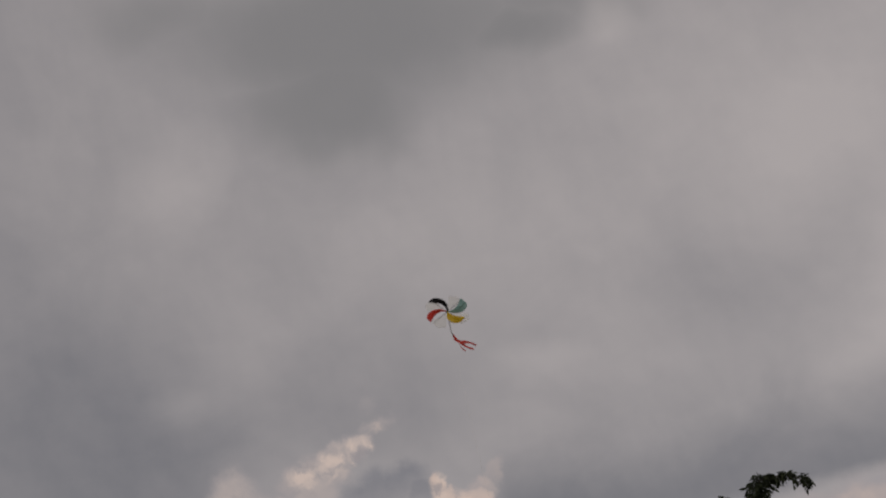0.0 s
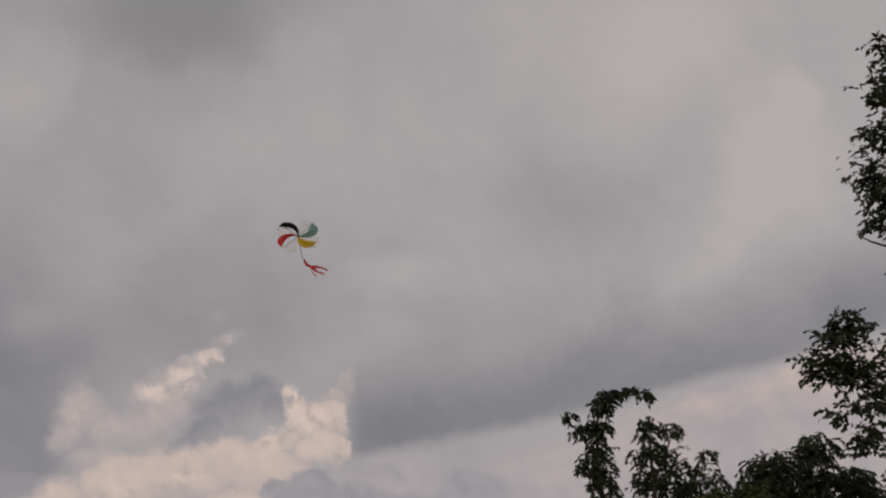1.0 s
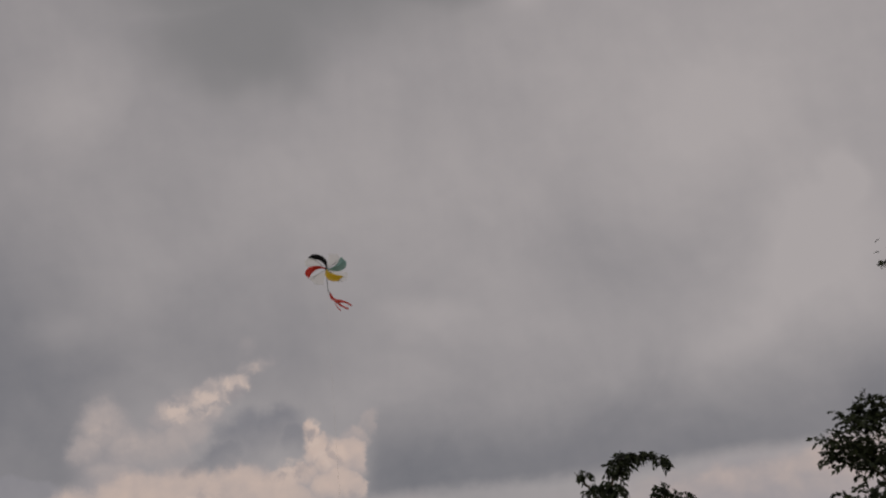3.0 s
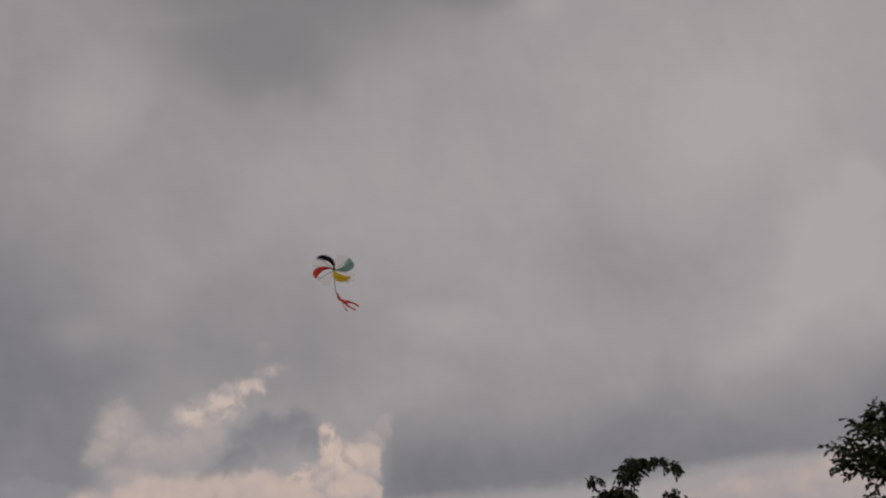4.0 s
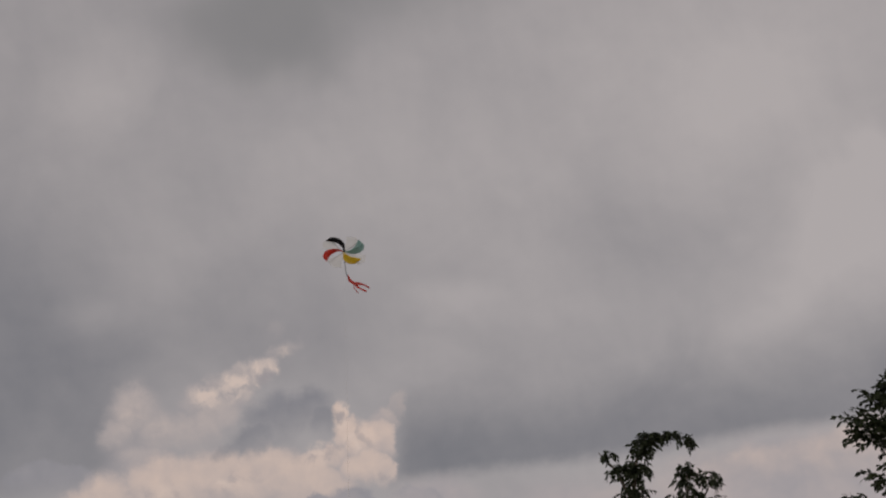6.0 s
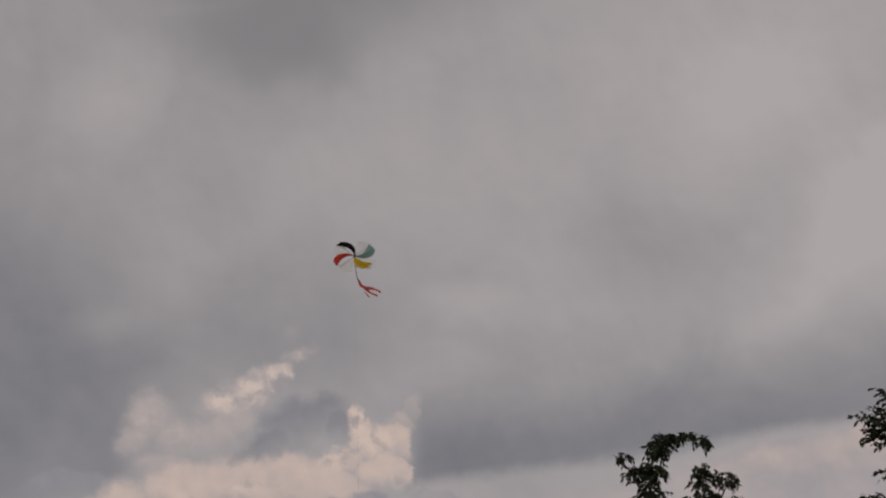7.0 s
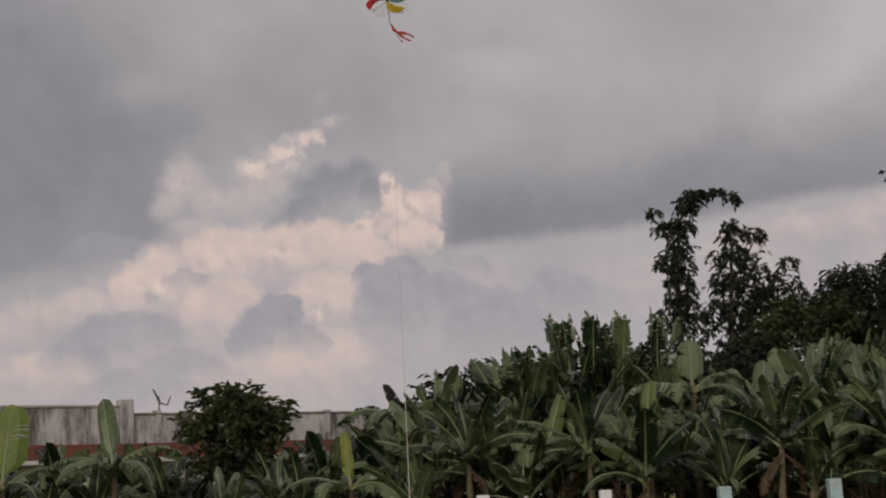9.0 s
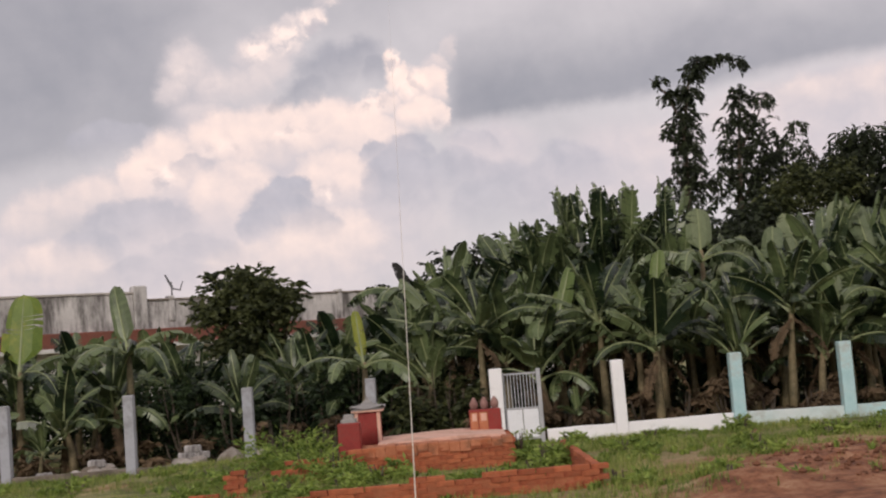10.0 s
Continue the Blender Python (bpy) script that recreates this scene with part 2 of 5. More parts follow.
clouds = wmix(wmath("MULTIPLY", dark_front, 0.95, clamp=True), clouds, wmix(wmath("MULTIPLY_ADD", relief, 0.8, 0.35, clamp=True), (0.196, 0.192, 0.212, 1), (0.300, 0.284, 0.298, 1)))
rim = blobs(curl, RIM, peak=True)
curls = wmath("SUBTRACT", wnoise(curl, 1.25, 4.0, 0.5), wnoise(wvec("ADD", curl, (0.22, 0.30, 0.0)), 1.25, 4.0, 0.5))
knots = wmath("MULTIPLY", rim, wmath("MULTIPLY_ADD", curls, 3.6, 0.62))
clouds = wmix(wstep(knots, 0.08, 1.0, 0.0, 0.85), clouds, (0.640, 0.512, 0.445, 1))
clouds = wmix(wmath("MULTIPLY", rim, wstep(curls, -0.02, -0.22, 0.0, 0.65)), clouds, (0.300, 0.272, 0.282, 1))

sky = WT.nodes.new("ShaderNodeTexSky")
sky.sky_type = "NISHITA"
sky.sun_disc = False
sky.sun_elevation, sky.sun_rotation = radians(SUN_EL), radians(SUN_AZ)
clear_bg, cloud_bg = WT.nodes.new("ShaderNodeBackground"), WT.nodes.new("ShaderNodeBackground")
plug(clear_bg.inputs[0], sky.outputs[0])
clear_bg.inputs[1].default_value = 0.08
plug(cloud_bg.inputs[0], clouds)
cloud_bg.inputs[1].default_value = 1.0
cover = WT.nodes.new("ShaderNodeMixShader")
cover.inputs[0].default_value = 0.97   # cloud cover
WT.links.new(clear_bg.outputs[0], cover.inputs[1])
WT.links.new(cloud_bg.outputs[0], cover.inputs[2])
WT.links.new(cover.outputs[0], WT.nodes.new("ShaderNodeOutputWorld").inputs[0])

sun_data = bpy.data.lights.new("sun", "SUN")
sun_data.energy, sun_data.angle, sun_data.color = 0.9, radians(14), (1.0, 0.9, 0.8)
sun = new("sun", sun_data)
sun_dir = Vector((math.sin(radians(SUN_AZ)) * math.cos(radians(SUN_EL)), math.cos(radians(SUN_AZ)) * math.cos(radians(SUN_EL)), math.sin(radians(SUN_EL))))
sun.matrix_world = look(sun_dir * 60, (0, 0, 0))


# ---- materials ----
def material(name, low, high, scale=4.0, rough=0.8, bump=0.2, fine_scale=40.0, per_object=0.0, leaf=0.0, metal=0.0, stain=None, stain_scale=0.8, per_island=0.0, spread=0.5, alpha=1.0, gloss=0.35, streak=False, stain_from=0.48):
    """Two-scale procedural surface. leaf: share of light that passes through."""
    m = bpy.data.materials.new(name)
    m.use_nodes = True
    nt = m.node_tree
    bsdf, out = nt.nodes["Principled BSDF"], nt.nodes["Material Output"]
    tc = nt.nodes.new("ShaderNodeTexCoord")

    def nz(sc, det, ro=0.6):
        n = nt.nodes.new("ShaderNodeTexNoise")
        nt.links.new(tc.outputs["Object"], n.inputs["Vector"])
        n.inputs["Scale"].default_value, n.inputs["Detail"].default_value, n.inputs["Roughness"].default_value = sc, det, ro
        return n.outputs[0]

    def mth(op, a, b, clamp=False):
        n = nt.nodes.new("ShaderNodeMath")
        n.operation, n.use_clamp = op, clamp
        for s, v in zip(n.inputs, (a, b)):
            if isinstance(v, (int, float)):
                s.default_value = v
            else:
                nt.links.new(v, s)
        return n.outputs[0]

    def mixc(f, a, b):
        n = nt.nodes.new("ShaderNodeMix")
        n.data_type = "RGBA"
        for s, v in zip((n.inputs[0], n.inputs[6], n.inputs[7]), (f, a, b)):
            if isinstance(v, (int, float)):
                s.default_value = v
            elif isinstance(v, tuple):
                s.default_value = (*v[:3], 1)
            else:
                nt.links.new(v, s)
        return n.outputs[2]

    big, small = nz(scale, 3.0), nz(fine_scale, 4.0, 0.7)
    f = mth("ADD", mth("MULTIPLY", mth("SUBTRACT", big, 0.5), 1.6), mth("ADD", mth("MULTIPLY", mth("SUBTRACT", small, 0.5), 0.9), spread))
    if per_object:
        info = nt.nodes.new("ShaderNodeObjectInfo")
        f = mth("ADD", f, mth("MULTIPLY", mth("SUBTRACT", info.outputs["Random"], 0.5), per_object))
    if per_island:
        geo = nt.nodes.new("ShaderNodeNewGeometry")
        f = mth("ADD", f, mth("MULTIPLY", mth("SUBTRACT", geo.outputs["Random Per Island"], 0.5), per_island))
    col = mixc(mth("ADD", f, 0.0, True), low, high)
    if stain:
        s = nt.nodes.new("ShaderNodeMapRange")
        stain_noise = nt.nodes.new("ShaderNodeTexNoise")
        stain_map = nt.nodes.new("ShaderNodeMapping")
        nt.links.new(tc.outputs["Object"], stain_map.inputs[0])
        stain_map.inputs[3].default_value = (1.6, 1.6, 0.35) if streak else (1, 1, 1)
        nt.links.new(stain_map.outputs[0], stain_noise.inputs["Vector"])
        stain_noise.inputs["Scale"].default_value, stain_noise.inputs["Detail"].default_value, stain_noise.inputs["Roughness"].default_value = stain_scale, 6.0, 0.7
        nt.links.new(stain_noise.outputs[0], s.inputs[0])
        s.inputs[1].default_value, s.inputs[2].default_value = stain_from, stain_from + 0.18
        col = mixc(s.outputs[0], col, stain)
    nt.links.new(col, bsdf.inputs["Base Color"])
    bsdf.inputs["Roughness"].default_value, bsdf.inputs["Metallic"].default_value = rough, metal
    bsdf.inputs["Specular IOR Level"].default_value = gloss
    if bump:
        b = nt.nodes.new("ShaderNodeBump")
        b.inputs["Strength"].default_value, b.inputs["Distance"].default_value = bump, 0.02
        nt.links.new(small, b.inputs["Height"])
        nt.links.new(b.outputs[0], bsdf.inputs["Normal"])
    if leaf:
        tr, mx = nt.nodes.new("ShaderNodeBsdfTranslucent"), nt.nodes.new("ShaderNodeMixShader")
        nt.links.new(col, tr.inputs[0])
        mx.inputs[0].default_value = leaf
        nt.links.new(bsdf.outputs[0], mx.inputs[1]), nt.links.new(tr.outputs[0], mx.inputs[2])
        nt.links.new(mx.outputs[0], out.inputs[0])
    if alpha < 1:
        bsdf.inputs["Alpha"].default_value = alpha
    return m


M_BANANA = material("banana_leaf", (0.012, 0.025, 0.010), (0.145, 0.190, 0.080), 1.5, 0.32, 0.3, 30, per_object=1.3, leaf=0.2, gloss=0.6, per_island=0.35)
M_BANANA_YOUNG = material("young_banana_leaf", (0.17, 0.22, 0.03), (0.38, 0.39, 0.065), 1.5, 0.45, 0.25, 30, per_object=0.3, leaf=0.35)
M_BANANA_BRIGHT = material("bright_banana_leaf", (0.09, 0.15, 0.025), (0.24, 0.32, 0.06), 1.5, 0.45, 0.25, 30, leaf=0.35, stain=(0.36, 0.36, 0.06), stain_scale=1.2)
M_BANANA_PALE = material("pale_leaf_underside", (0.10, 0.14, 0.065), (0.275, 0.31, 0.175), 1.5, 0.45, 0.3, 30, per_object=0.6, leaf=0.25)
M_BANANA_FRESH = material("fresh_banana_leaf", (0.08, 0.13, 0.03), (0.21, 0.27, 0.09), 1.5, 0.4, 0.3, 30, per_object=0.5, leaf=0.3)
M_RIB = material("leaf_midrib", (0.16, 0.20, 0.09), (0.34, 0.37, 0.19), 3, 0.5, 0.0)
M_STEM = material("banana_stem", (0.06, 0.058, 0.028), (0.30, 0.235, 0.135), 3, 0.7, 0.5, 18, per_object=0.5, stain=(0.09, 0.06, 0.03))
M_DEAD = material("dry_banana_leaf", (0.04, 0.027, 0.016), (0.21, 0.145, 0.085), 3, 0.9, 0.4, 25, per_object=0.5, leaf=0.15)
M_WITHERED = material("withered_leaf", (0.010, 0.010, 0.009), (0.030, 0.028, 0.024), 3, 0.9, 0.3, 25)
M_TREE = material("dark_tree_leaf", (0.009, 0.014, 0.007), (0.036, 0.048, 0.019), 0.6, 0.6, 0.0, 5, leaf=0.2, per_island=1.1)
M_TREE_OLIVE = material("olive_tree_leaf", (0.018, 0.026, 0.010), (0.105, 0.120, 0.042), 0.6, 0.6, 0.0, 5, leaf=0.25, per_island=1.1)
M_SHRUB = material("shrub_leaf", (0.010, 0.020, 0.008), (0.045, 0.075, 0.026), 0.7, 0.6, 0.0, 5, leaf=0.2, per_island=1.1)
M_WEED = material("weed_leaf", (0.085, 0.145, 0.022), (0.32, 0.41, 0.09), 0.8, 0.6, 0.0, 5, leaf=0.3, per_island=1.0)
M_GRASS = material("grass_blade", (0.10, 0.17, 0.03), (0.38, 0.40, 0.12), 0.35, 0.7, 0.0, 3, leaf=0.3, per_island=0.9)
M_BARK = material("bark", (0.05, 0.04, 0.03), (0.14, 0.11, 0.085), 2, 0.9, 0.7, 14)
M_GREY_POST = material("grey_concrete", (0.30, 0.31, 0.35), (0.46, 0.47, 0.51), 1.6, 0.85, 0.3, 30, per_object=0.3, stain=(0.24, 0.24, 0.24), stain_scale=2.5)
M_WHITE_PAINT = material("white_paint", (0.82, 0.82, 0.83), (0.92, 0.91, 0.92), 1.8, 0.7, 0.2, 30, per_object=0.2, stain=(0.46, 0.46, 0.42), stain_scale=2.2, stain_from=0.58)
M_TEAL_PAINT = material("pale_teal_paint", (0.34, 0.54, 0.56), (0.58, 0.76, 0.78), 1.8, 0.7, 0.2, 30, per_object=0.2, stain=(0.40, 0.42, 0.38), stain_scale=1.8)
M_PALE_WALL = material("worn_white_over_teal_paint", (0.46, 0.60, 0.59), (0.78, 0.80, 0.79), 1.2, 0.75, 0.3, 30, stain=(0.40, 0.42, 0.38), stain_scale=1.8)
M_GATE = material("galvanised_steel", (0.36, 0.37, 0.39), (0.55, 0.56, 0.58), 3, 0.5, 0.1, 30, metal=0.4)
M_GATE_SHEET = material("white_sheet_metal", (0.74, 0.76, 0.79), (0.86, 0.87, 0.90), 2, 0.5, 0.1, 20, stain=(0.50, 0.49, 0.47), stain_scale=2.5, stain_from=0.56)
M_BRICK = material("red_brick", (0.25, 0.064, 0.030), (0.52, 0.165, 0.074), 3, 0.9, 0.7, 35, per_object=0.8, stain=(0.11, 0.06, 0.035), stain_scale=1.3, stain_from=0.52)
M_MORTAR = material("mortar", (0.24, 0.075, 0.035), (0.44, 0.16, 0.08), 4, 0.95, 0.6, 30)
M_RED = material("red_paint", (0.20, 0.022, 0.018), (0.34, 0.045, 0.035), 3, 0.6, 0.2, 25, stain=(0.17, 0.045, 0.035), stain_scale=3)
M_PINK = material("faded_pink_plaster", (0.62, 0.36, 0.27), (0.80, 0.54, 0.44), 2, 0.8, 0.3, 30, stain=(0.42, 0.24, 0.17), stain_scale=2)
M_ORANGE = material("worn_orange_plaster", (0.36, 0.12, 0.055), (0.58, 0.24, 0.13), 3, 0.9, 0.5, 25, stain=(0.14, 0.075, 0.045), stain_scale=2.2)
M_TERRACOTTA = material("aged_terracotta", (0.16, 0.07, 0.06), (0.36, 0.22, 0.19), 6, 0.85, 0.4, 30)
M_ROOF_TILE = material("grey_roof_tile", (0.17, 0.165, 0.16), (0.40, 0.38, 0.36), 4, 0.8, 0.4, 30)
M_PARAPET = material("weathered_concrete", (0.44, 0.42, 0.41), (0.72, 0.69, 0.67), 0.8, 0.9, 0.4, 9, stain=(0.13, 0.12, 0.115), stain_scale=0.9, streak=True, stain_from=0.43)
M_BROWN = material("red_brown_paint", (0.15, 0.052, 0.036), (0.25, 0.095, 0.065), 0.8, 0.8, 0.2, 14, stain=(0.11, 0.05, 0.04))
M_CREAM = material("cream_wall", (0.50, 0.49, 0.47), (0.68, 0.67, 0.64), 0.6, 0.85, 0.2, 14, stain=(0.38, 0.37, 0.34))
M_METAL = material("dull_metal", (0.10, 0.10, 0.105), (0.20, 0.20, 0.21), 4, 0.5, 0.1, metal=0.6)
M_SOIL = material("turned_earth", (0.085, 0.034, 0.018), (0.29, 0.13, 0.072), 1.5, 0.95, 0.5, 20, per_island=0.8)
M_RUBBLE = material("rubble", (0.18, 0.15, 0.12), (0.48, 0.44, 0.40), 2, 0.95, 0.6, 20, per_object=1.2)
M_KITE_BLACK = material("black_kite_film", (0.003, 0.003, 0.004), (0.008, 0.008, 0.009), 6, 0.8, 0.0, gloss=0.1)
M_KITE_RED = material("red_kite_film", (0.56, 0.030, 0.020), (0.74, 0.075, 0.05), 6, 0.5, 0.0, leaf=0.45)
M_KITE_TEAL = material("teal_kite_film", (0.20, 0.36, 0.34), (0.30, 0.47, 0.44), 6, 0.5, 0.0, leaf=0.4)
M_KITE_YELLOW = material("yellow_kite_film", (0.62, 0.43, 0.015), (0.78, 0.58, 0.03), 6, 0.5, 0.0, leaf=0.45)
M_KITE_CLEAR = material("clear_kite_film", (0.62, 0.62, 0.62), (0.78, 0.78, 0.78), 6, 0.3, 0.0, alpha=0.42)
M_STRING = material("pale_twine", (0.80, 0.76, 0.68), (0.92, 0.88, 0.82), 20, 0.7, 0.0, leaf=0.5)
M_MUD = material("dirty_footing", (0.10, 0.08, 0.06), (0.27, 0.23, 0.19), 2, 0.95, 0.5, 20, stain=(0.07, 0.065, 0.04), stain_scale=1.5)
M_GREY_TAIL = material("grey_cord", (0.16, 0.18, 0.20), (0.28, 0.30, 0.32), 20, 0.8, 0.0)


def ground_material():
    m = bpy.data.materials.new("grass_and_bare_soil")
    m.use_nodes = True
    nt = m.node_tree
    bsdf = nt.nodes["Principled BSDF"]
    tc = nt.nodes.new("ShaderNodeTexCoord")

    def nz(sc, det, ro=0.6):
        n = nt.nodes.new("ShaderNodeTexNoise")
        nt.links.new(tc.outputs["Object"], n.inputs["Vector"])
        n.inputs["Scale"].default_value, n.inputs["Detail"].default_value, n.inputs["Roughness"].default_value = sc, det, ro
        return n.outputs[0]

    def ramp(src, *stops):
        r = nt.nodes.new("ShaderNodeValToRGB")
        nt.links.new(src, r.inputs[0])
        while len(r.color_ramp.elements) < len(stops):
            r.color_ramp.elements.new(0.5)
        for e, (p, c) in zip(r.color_ramp.elements, stops):
            e.position, e.color = p, (*c, 1)
        return r.outputs[0]

    grass = ramp(nz(1.3, 8, 0.7), (0.32, (0.045, 0.055, 0.016)), (0.48, (0.15, 0.165, 0.045)), (0.62, (0.36, 0.29, 0.14)))
    soil = ramp(nz(2.2, 8, 0.75), (0.36, (0.10, 0.036, 0.016)), (0.5, (0.28, 0.11, 0.052)), (0.66, (0.47, 0.27, 0.155)))
    straw = ramp(nz(5, 6, 0.7), (0.35, (0.16, 0.11, 0.045)), (0.65, (0.50, 0.37, 0.20)))
    # bare earth heap to the right, worn strips elsewhere
    mp = nt.nodes.new("ShaderNodeMapping")
    mp.vector_type = "TEXTURE"
    nt.links.new(tc.outputs["Object"], mp.inputs[0])
    mp.inputs[1].default_value, mp.inputs[2].default_value, mp.inputs[3].default_value = (6.8, 14.0, 0), (0, 0, 0), (4.7, 5.8, 3)
    ln = nt.nodes.new("ShaderNodeVectorMath")
    ln.operation = "LENGTH"
    nt.links.new(mp.outputs[0], ln.inputs[0])
    ad = nt.nodes.new("ShaderNodeMath")
    ad.operation = "MULTIPLY_ADD"
    nt.links.new(nz(0.9, 6, 0.7), ad.inputs[0])
    ad.inputs[1].default_value = -1.1
    nt.links.new(ln.outputs["Value"], ad.inputs[2])
    mr = nt.nodes.new("ShaderNodeMapRange")
    nt.links.new(ad.outputs[0], mr.inputs[0])
    mr.inputs[1].default_value, mr.inputs[2].default_value = 0.50, 0.32
    mr2 = nt.nodes.new("ShaderNodeMapRange")
    nt.links.new(nz(0.55, 5, 0.65), mr2.inputs[0])
    mr2.inputs[1].default_value, mr2.inputs[2].default_value = 0.56, 0.68
    mxx = nt.nodes.new("ShaderNodeMath")
    mxx.operation = "MAXIMUM"
    nt.links.new(mr.outputs[0], mxx.inputs[0]), nt.links.new(mr2.outputs[0], mxx.inputs[1])
    mix = nt.nodes.new("ShaderNodeMix")
    mix.data_type = "RGBA"
    edge = nt.nodes.new("ShaderNodeMapRange")   # dry straw along the rim of the bare earth
    nt.links.new(ad.outputs[0], edge.inputs[0])
    edge.inputs[1].default_value, edge.inputs[2].default_value = 0.92, 0.52
    dry = nt.nodes.new("ShaderNodeMix")
    dry.data_type = "RGBA"
    nt.links.new(edge.outputs[0], dry.inputs[0]), nt.links.new(grass, dry.inputs[6]), nt.links.new(straw, dry.inputs[7])
    nt.links.new(mxx.outputs[0], mix.inputs[0]), nt.links.new(dry.outputs[2], mix.inputs[6]), nt.links.new(soil, mix.inputs[7])
    nt.links.new(mix.outputs[2], bsdf.inputs["Base Color"])
    bsdf.inputs["Roughness"].default_value = 0.95
    b = nt.nodes.new("ShaderNodeBump")
    b.inputs["Strength"].default_value, b.inputs["Distance"].default_value = 0.8, 0.05
    nt.links.new(nz(9, 8, 0.75), b.inputs["Height"]), nt.links.new(b.outputs[0], bsdf.inputs["Normal"])
    return m


M_GROUND = ground_material()


# ---- builders ----
class Shape:
    """A growing mesh: vertices, faces and a material index for each face."""

    def __init__(self):
        self.v, self.f, self.m = [], [], []

    def add(self, verts, faces, mat=0):
        k = len(self.v)
        self.v.extend(tuple(p) for p in verts)
        self.f.extend(tuple(i + k for i in q) for q in faces)
        self.m.extend([mat] * len(faces))
        return self

    def box(self, x0, y0, z0, x1, y1, z1, bevel=0.0, mat=0):
        b = min(bevel, (x1 - x0) / 3, (y1 - y0) / 3, (z1 - z0) / 3)
        if b <= 0:
            v = [(x, y, z) for z in (z0, z1) for x, y in ((x0, y0), (x1, y0), (x1, y1), (x0, y1))]
            return self.add(v, [(3, 2, 1, 0), (4, 5, 6, 7), (0, 1, 5, 4), (1, 2, 6, 5), (2, 3, 7, 6), (3, 0, 4, 7)], mat)
        ring = [(x0 + b, y0), (x1 - b, y0), (x1, y0 + b), (x1, y1 - b), (x1 - b, y1), (x0 + b, y1), (x0, y1 - b), (x0, y0 + b)]
        inner = [(x0 + b, y0 + b), (x1 - b, y0 + b), (x1 - b, y0 + b), (x1 - b, y1 - b), (x1 - b, y1 - b), (x0 + b, y1 - b), (x0 + b, y1 - b), (x0 + b, y0 + b)]
        v = [(x, y, z0) for x, y in ring] + [(x, y, z1 - b) for x, y in ring] + [(x, y, z1) for x, y in inner]
        f = [tuple(range(7, -1, -1)), (17, 19, 21, 23)]
        for i in range(8):
            j = (i + 1) % 8
            f += [(i, j, 8 + j, 8 + i), (8 + i, 8 + j, 16 + j, 16 + i)]
        return self.add(v, f, mat)

    def tube(self, points, radii, sides=8, mat=0, cap=True):
        pts = [Vector(p) for p in points]
        v, n = [], len(pts)
        for i, p in enumerate(pts):
            d = (pts[min(i + 1, n - 1)] - pts[max(i - 1, 0)]).normalized()
            a = d.orthogonal().normalized() if i == 0 else (side - d * side.dot(d)).normalized()
            side, c = a, d.cross(a)
            for k in range(sides):
                t = 2 * math.pi * k / sides
                v.append(p + (a * math.cos(t) + c * math.sin(t)) * radii[i])
        f = [(i * sides + k, i * sides + (k + 1) % sides, (i + 1) * sides + (k + 1) % sides, (i + 1) * sides + k) for i in range(n - 1) for k in range(sides)]
        if cap:
            f += [tuple(range(sides - 1, -1, -1)), tuple((n - 1) * sides + k for k in range(sides))]
        return self.add(v, f, mat)

    def mesh(self, name, materials, smooth=False):
        me = bpy.data.meshes.new(name)
        me.from_pydata(self.v, [], self.f)
        for m in materials if isinstance(materials, (list, tuple)) else [materials]:
            me.materials.append(m)
        me.polygons.foreach_set("material_index", self.m)
        if smooth:
            me.polygons.foreach_set("use_smooth", [True] * len(self.f))
        me.update()
        return me


def part(name, shape, materials, parent=None, label="", smooth=False):
    ob = new(name, shape.mesh(name, materials, smooth))
    if parent is not None:
        ob.parent = parent
    return tagged(ob, label)


def thing(name, label, category, group="", at=(0, 0, 0), turn=0.0):
    ob = new(name)
    ob.matrix_basis = pose(*at, 0, 0, turn)
    return tagged(ob, label, category, group)


# ---- ground ----
def ground_height(x, y):
    bank = 0.22 * math.exp(-(((x + 3.4) / 2.2) ** 2) - ((y - 21.8) / 1.5) ** 2)
    heap = 0.16 * math.exp(-(((x - 6.5) / 2.6) ** 2) - ((y - 15.0) / 2.2) ** 2)
    near = 1.0 if abs(x) < 40 and -10 < y < 60 else 0.0
    rough = 0.05 * noise.noise((x * 0.5, y * 0.5, 0)) + 0.025 * noise.noise((x * 1.7, y * 1.7, 3))
    bare = math.exp(-(((x - 6.8) / 3.4) ** 2) - ((y - 15.0) / 3.0) ** 2)
    lumps = bare * (0.16 * noise.noise((x * 1.1, y * 1.3, 7)) + 0.10 * noise.noise((x * 2.6, y * 2.6, 12)))
    mound = 0.17 * math.exp(-(((x - 3.1) / 0.7) ** 2) - ((y - 14.1) / 0.6) ** 2)
    return near * (bank + heap + rough + lumps + mound)


def spaced(near_lo, near_hi, step, far):
    core = [near_lo + step * i for i in range(int((near_hi - near_lo) / step) + 1)]
    out = [d for d in (8, 20, 50, 120, 300, 800, 2000, 4000) if d <= far]
    return [near_lo - d for d in reversed(out)] + core + [core[-1] + d for d in out]


gx, gy = spaced(-16, 16, 0.16, 4000), spaced(8, 32, 0.16, 4000)
ground_shape = Shape()
ground_shape.add([(x, y, ground_height(x, y)) for y in gy for x in gx],
                 [(j * len(gx) + i, j * len(gx) + i + 1, (j + 1) * len(gx) + i + 1, (j + 1) * len(gx) + i) for j in range(len(gy) - 1) for i in range(len(gx) - 1)])
ground = tagged(part("ground", ground_shape, M_GROUND, smooth=True), "uneven ground of short grass and bare reddish soil", "ground", kind="structure")

# ---- fence: nine posts on one line, 24 m off ----
FENCE_Y = 24.0


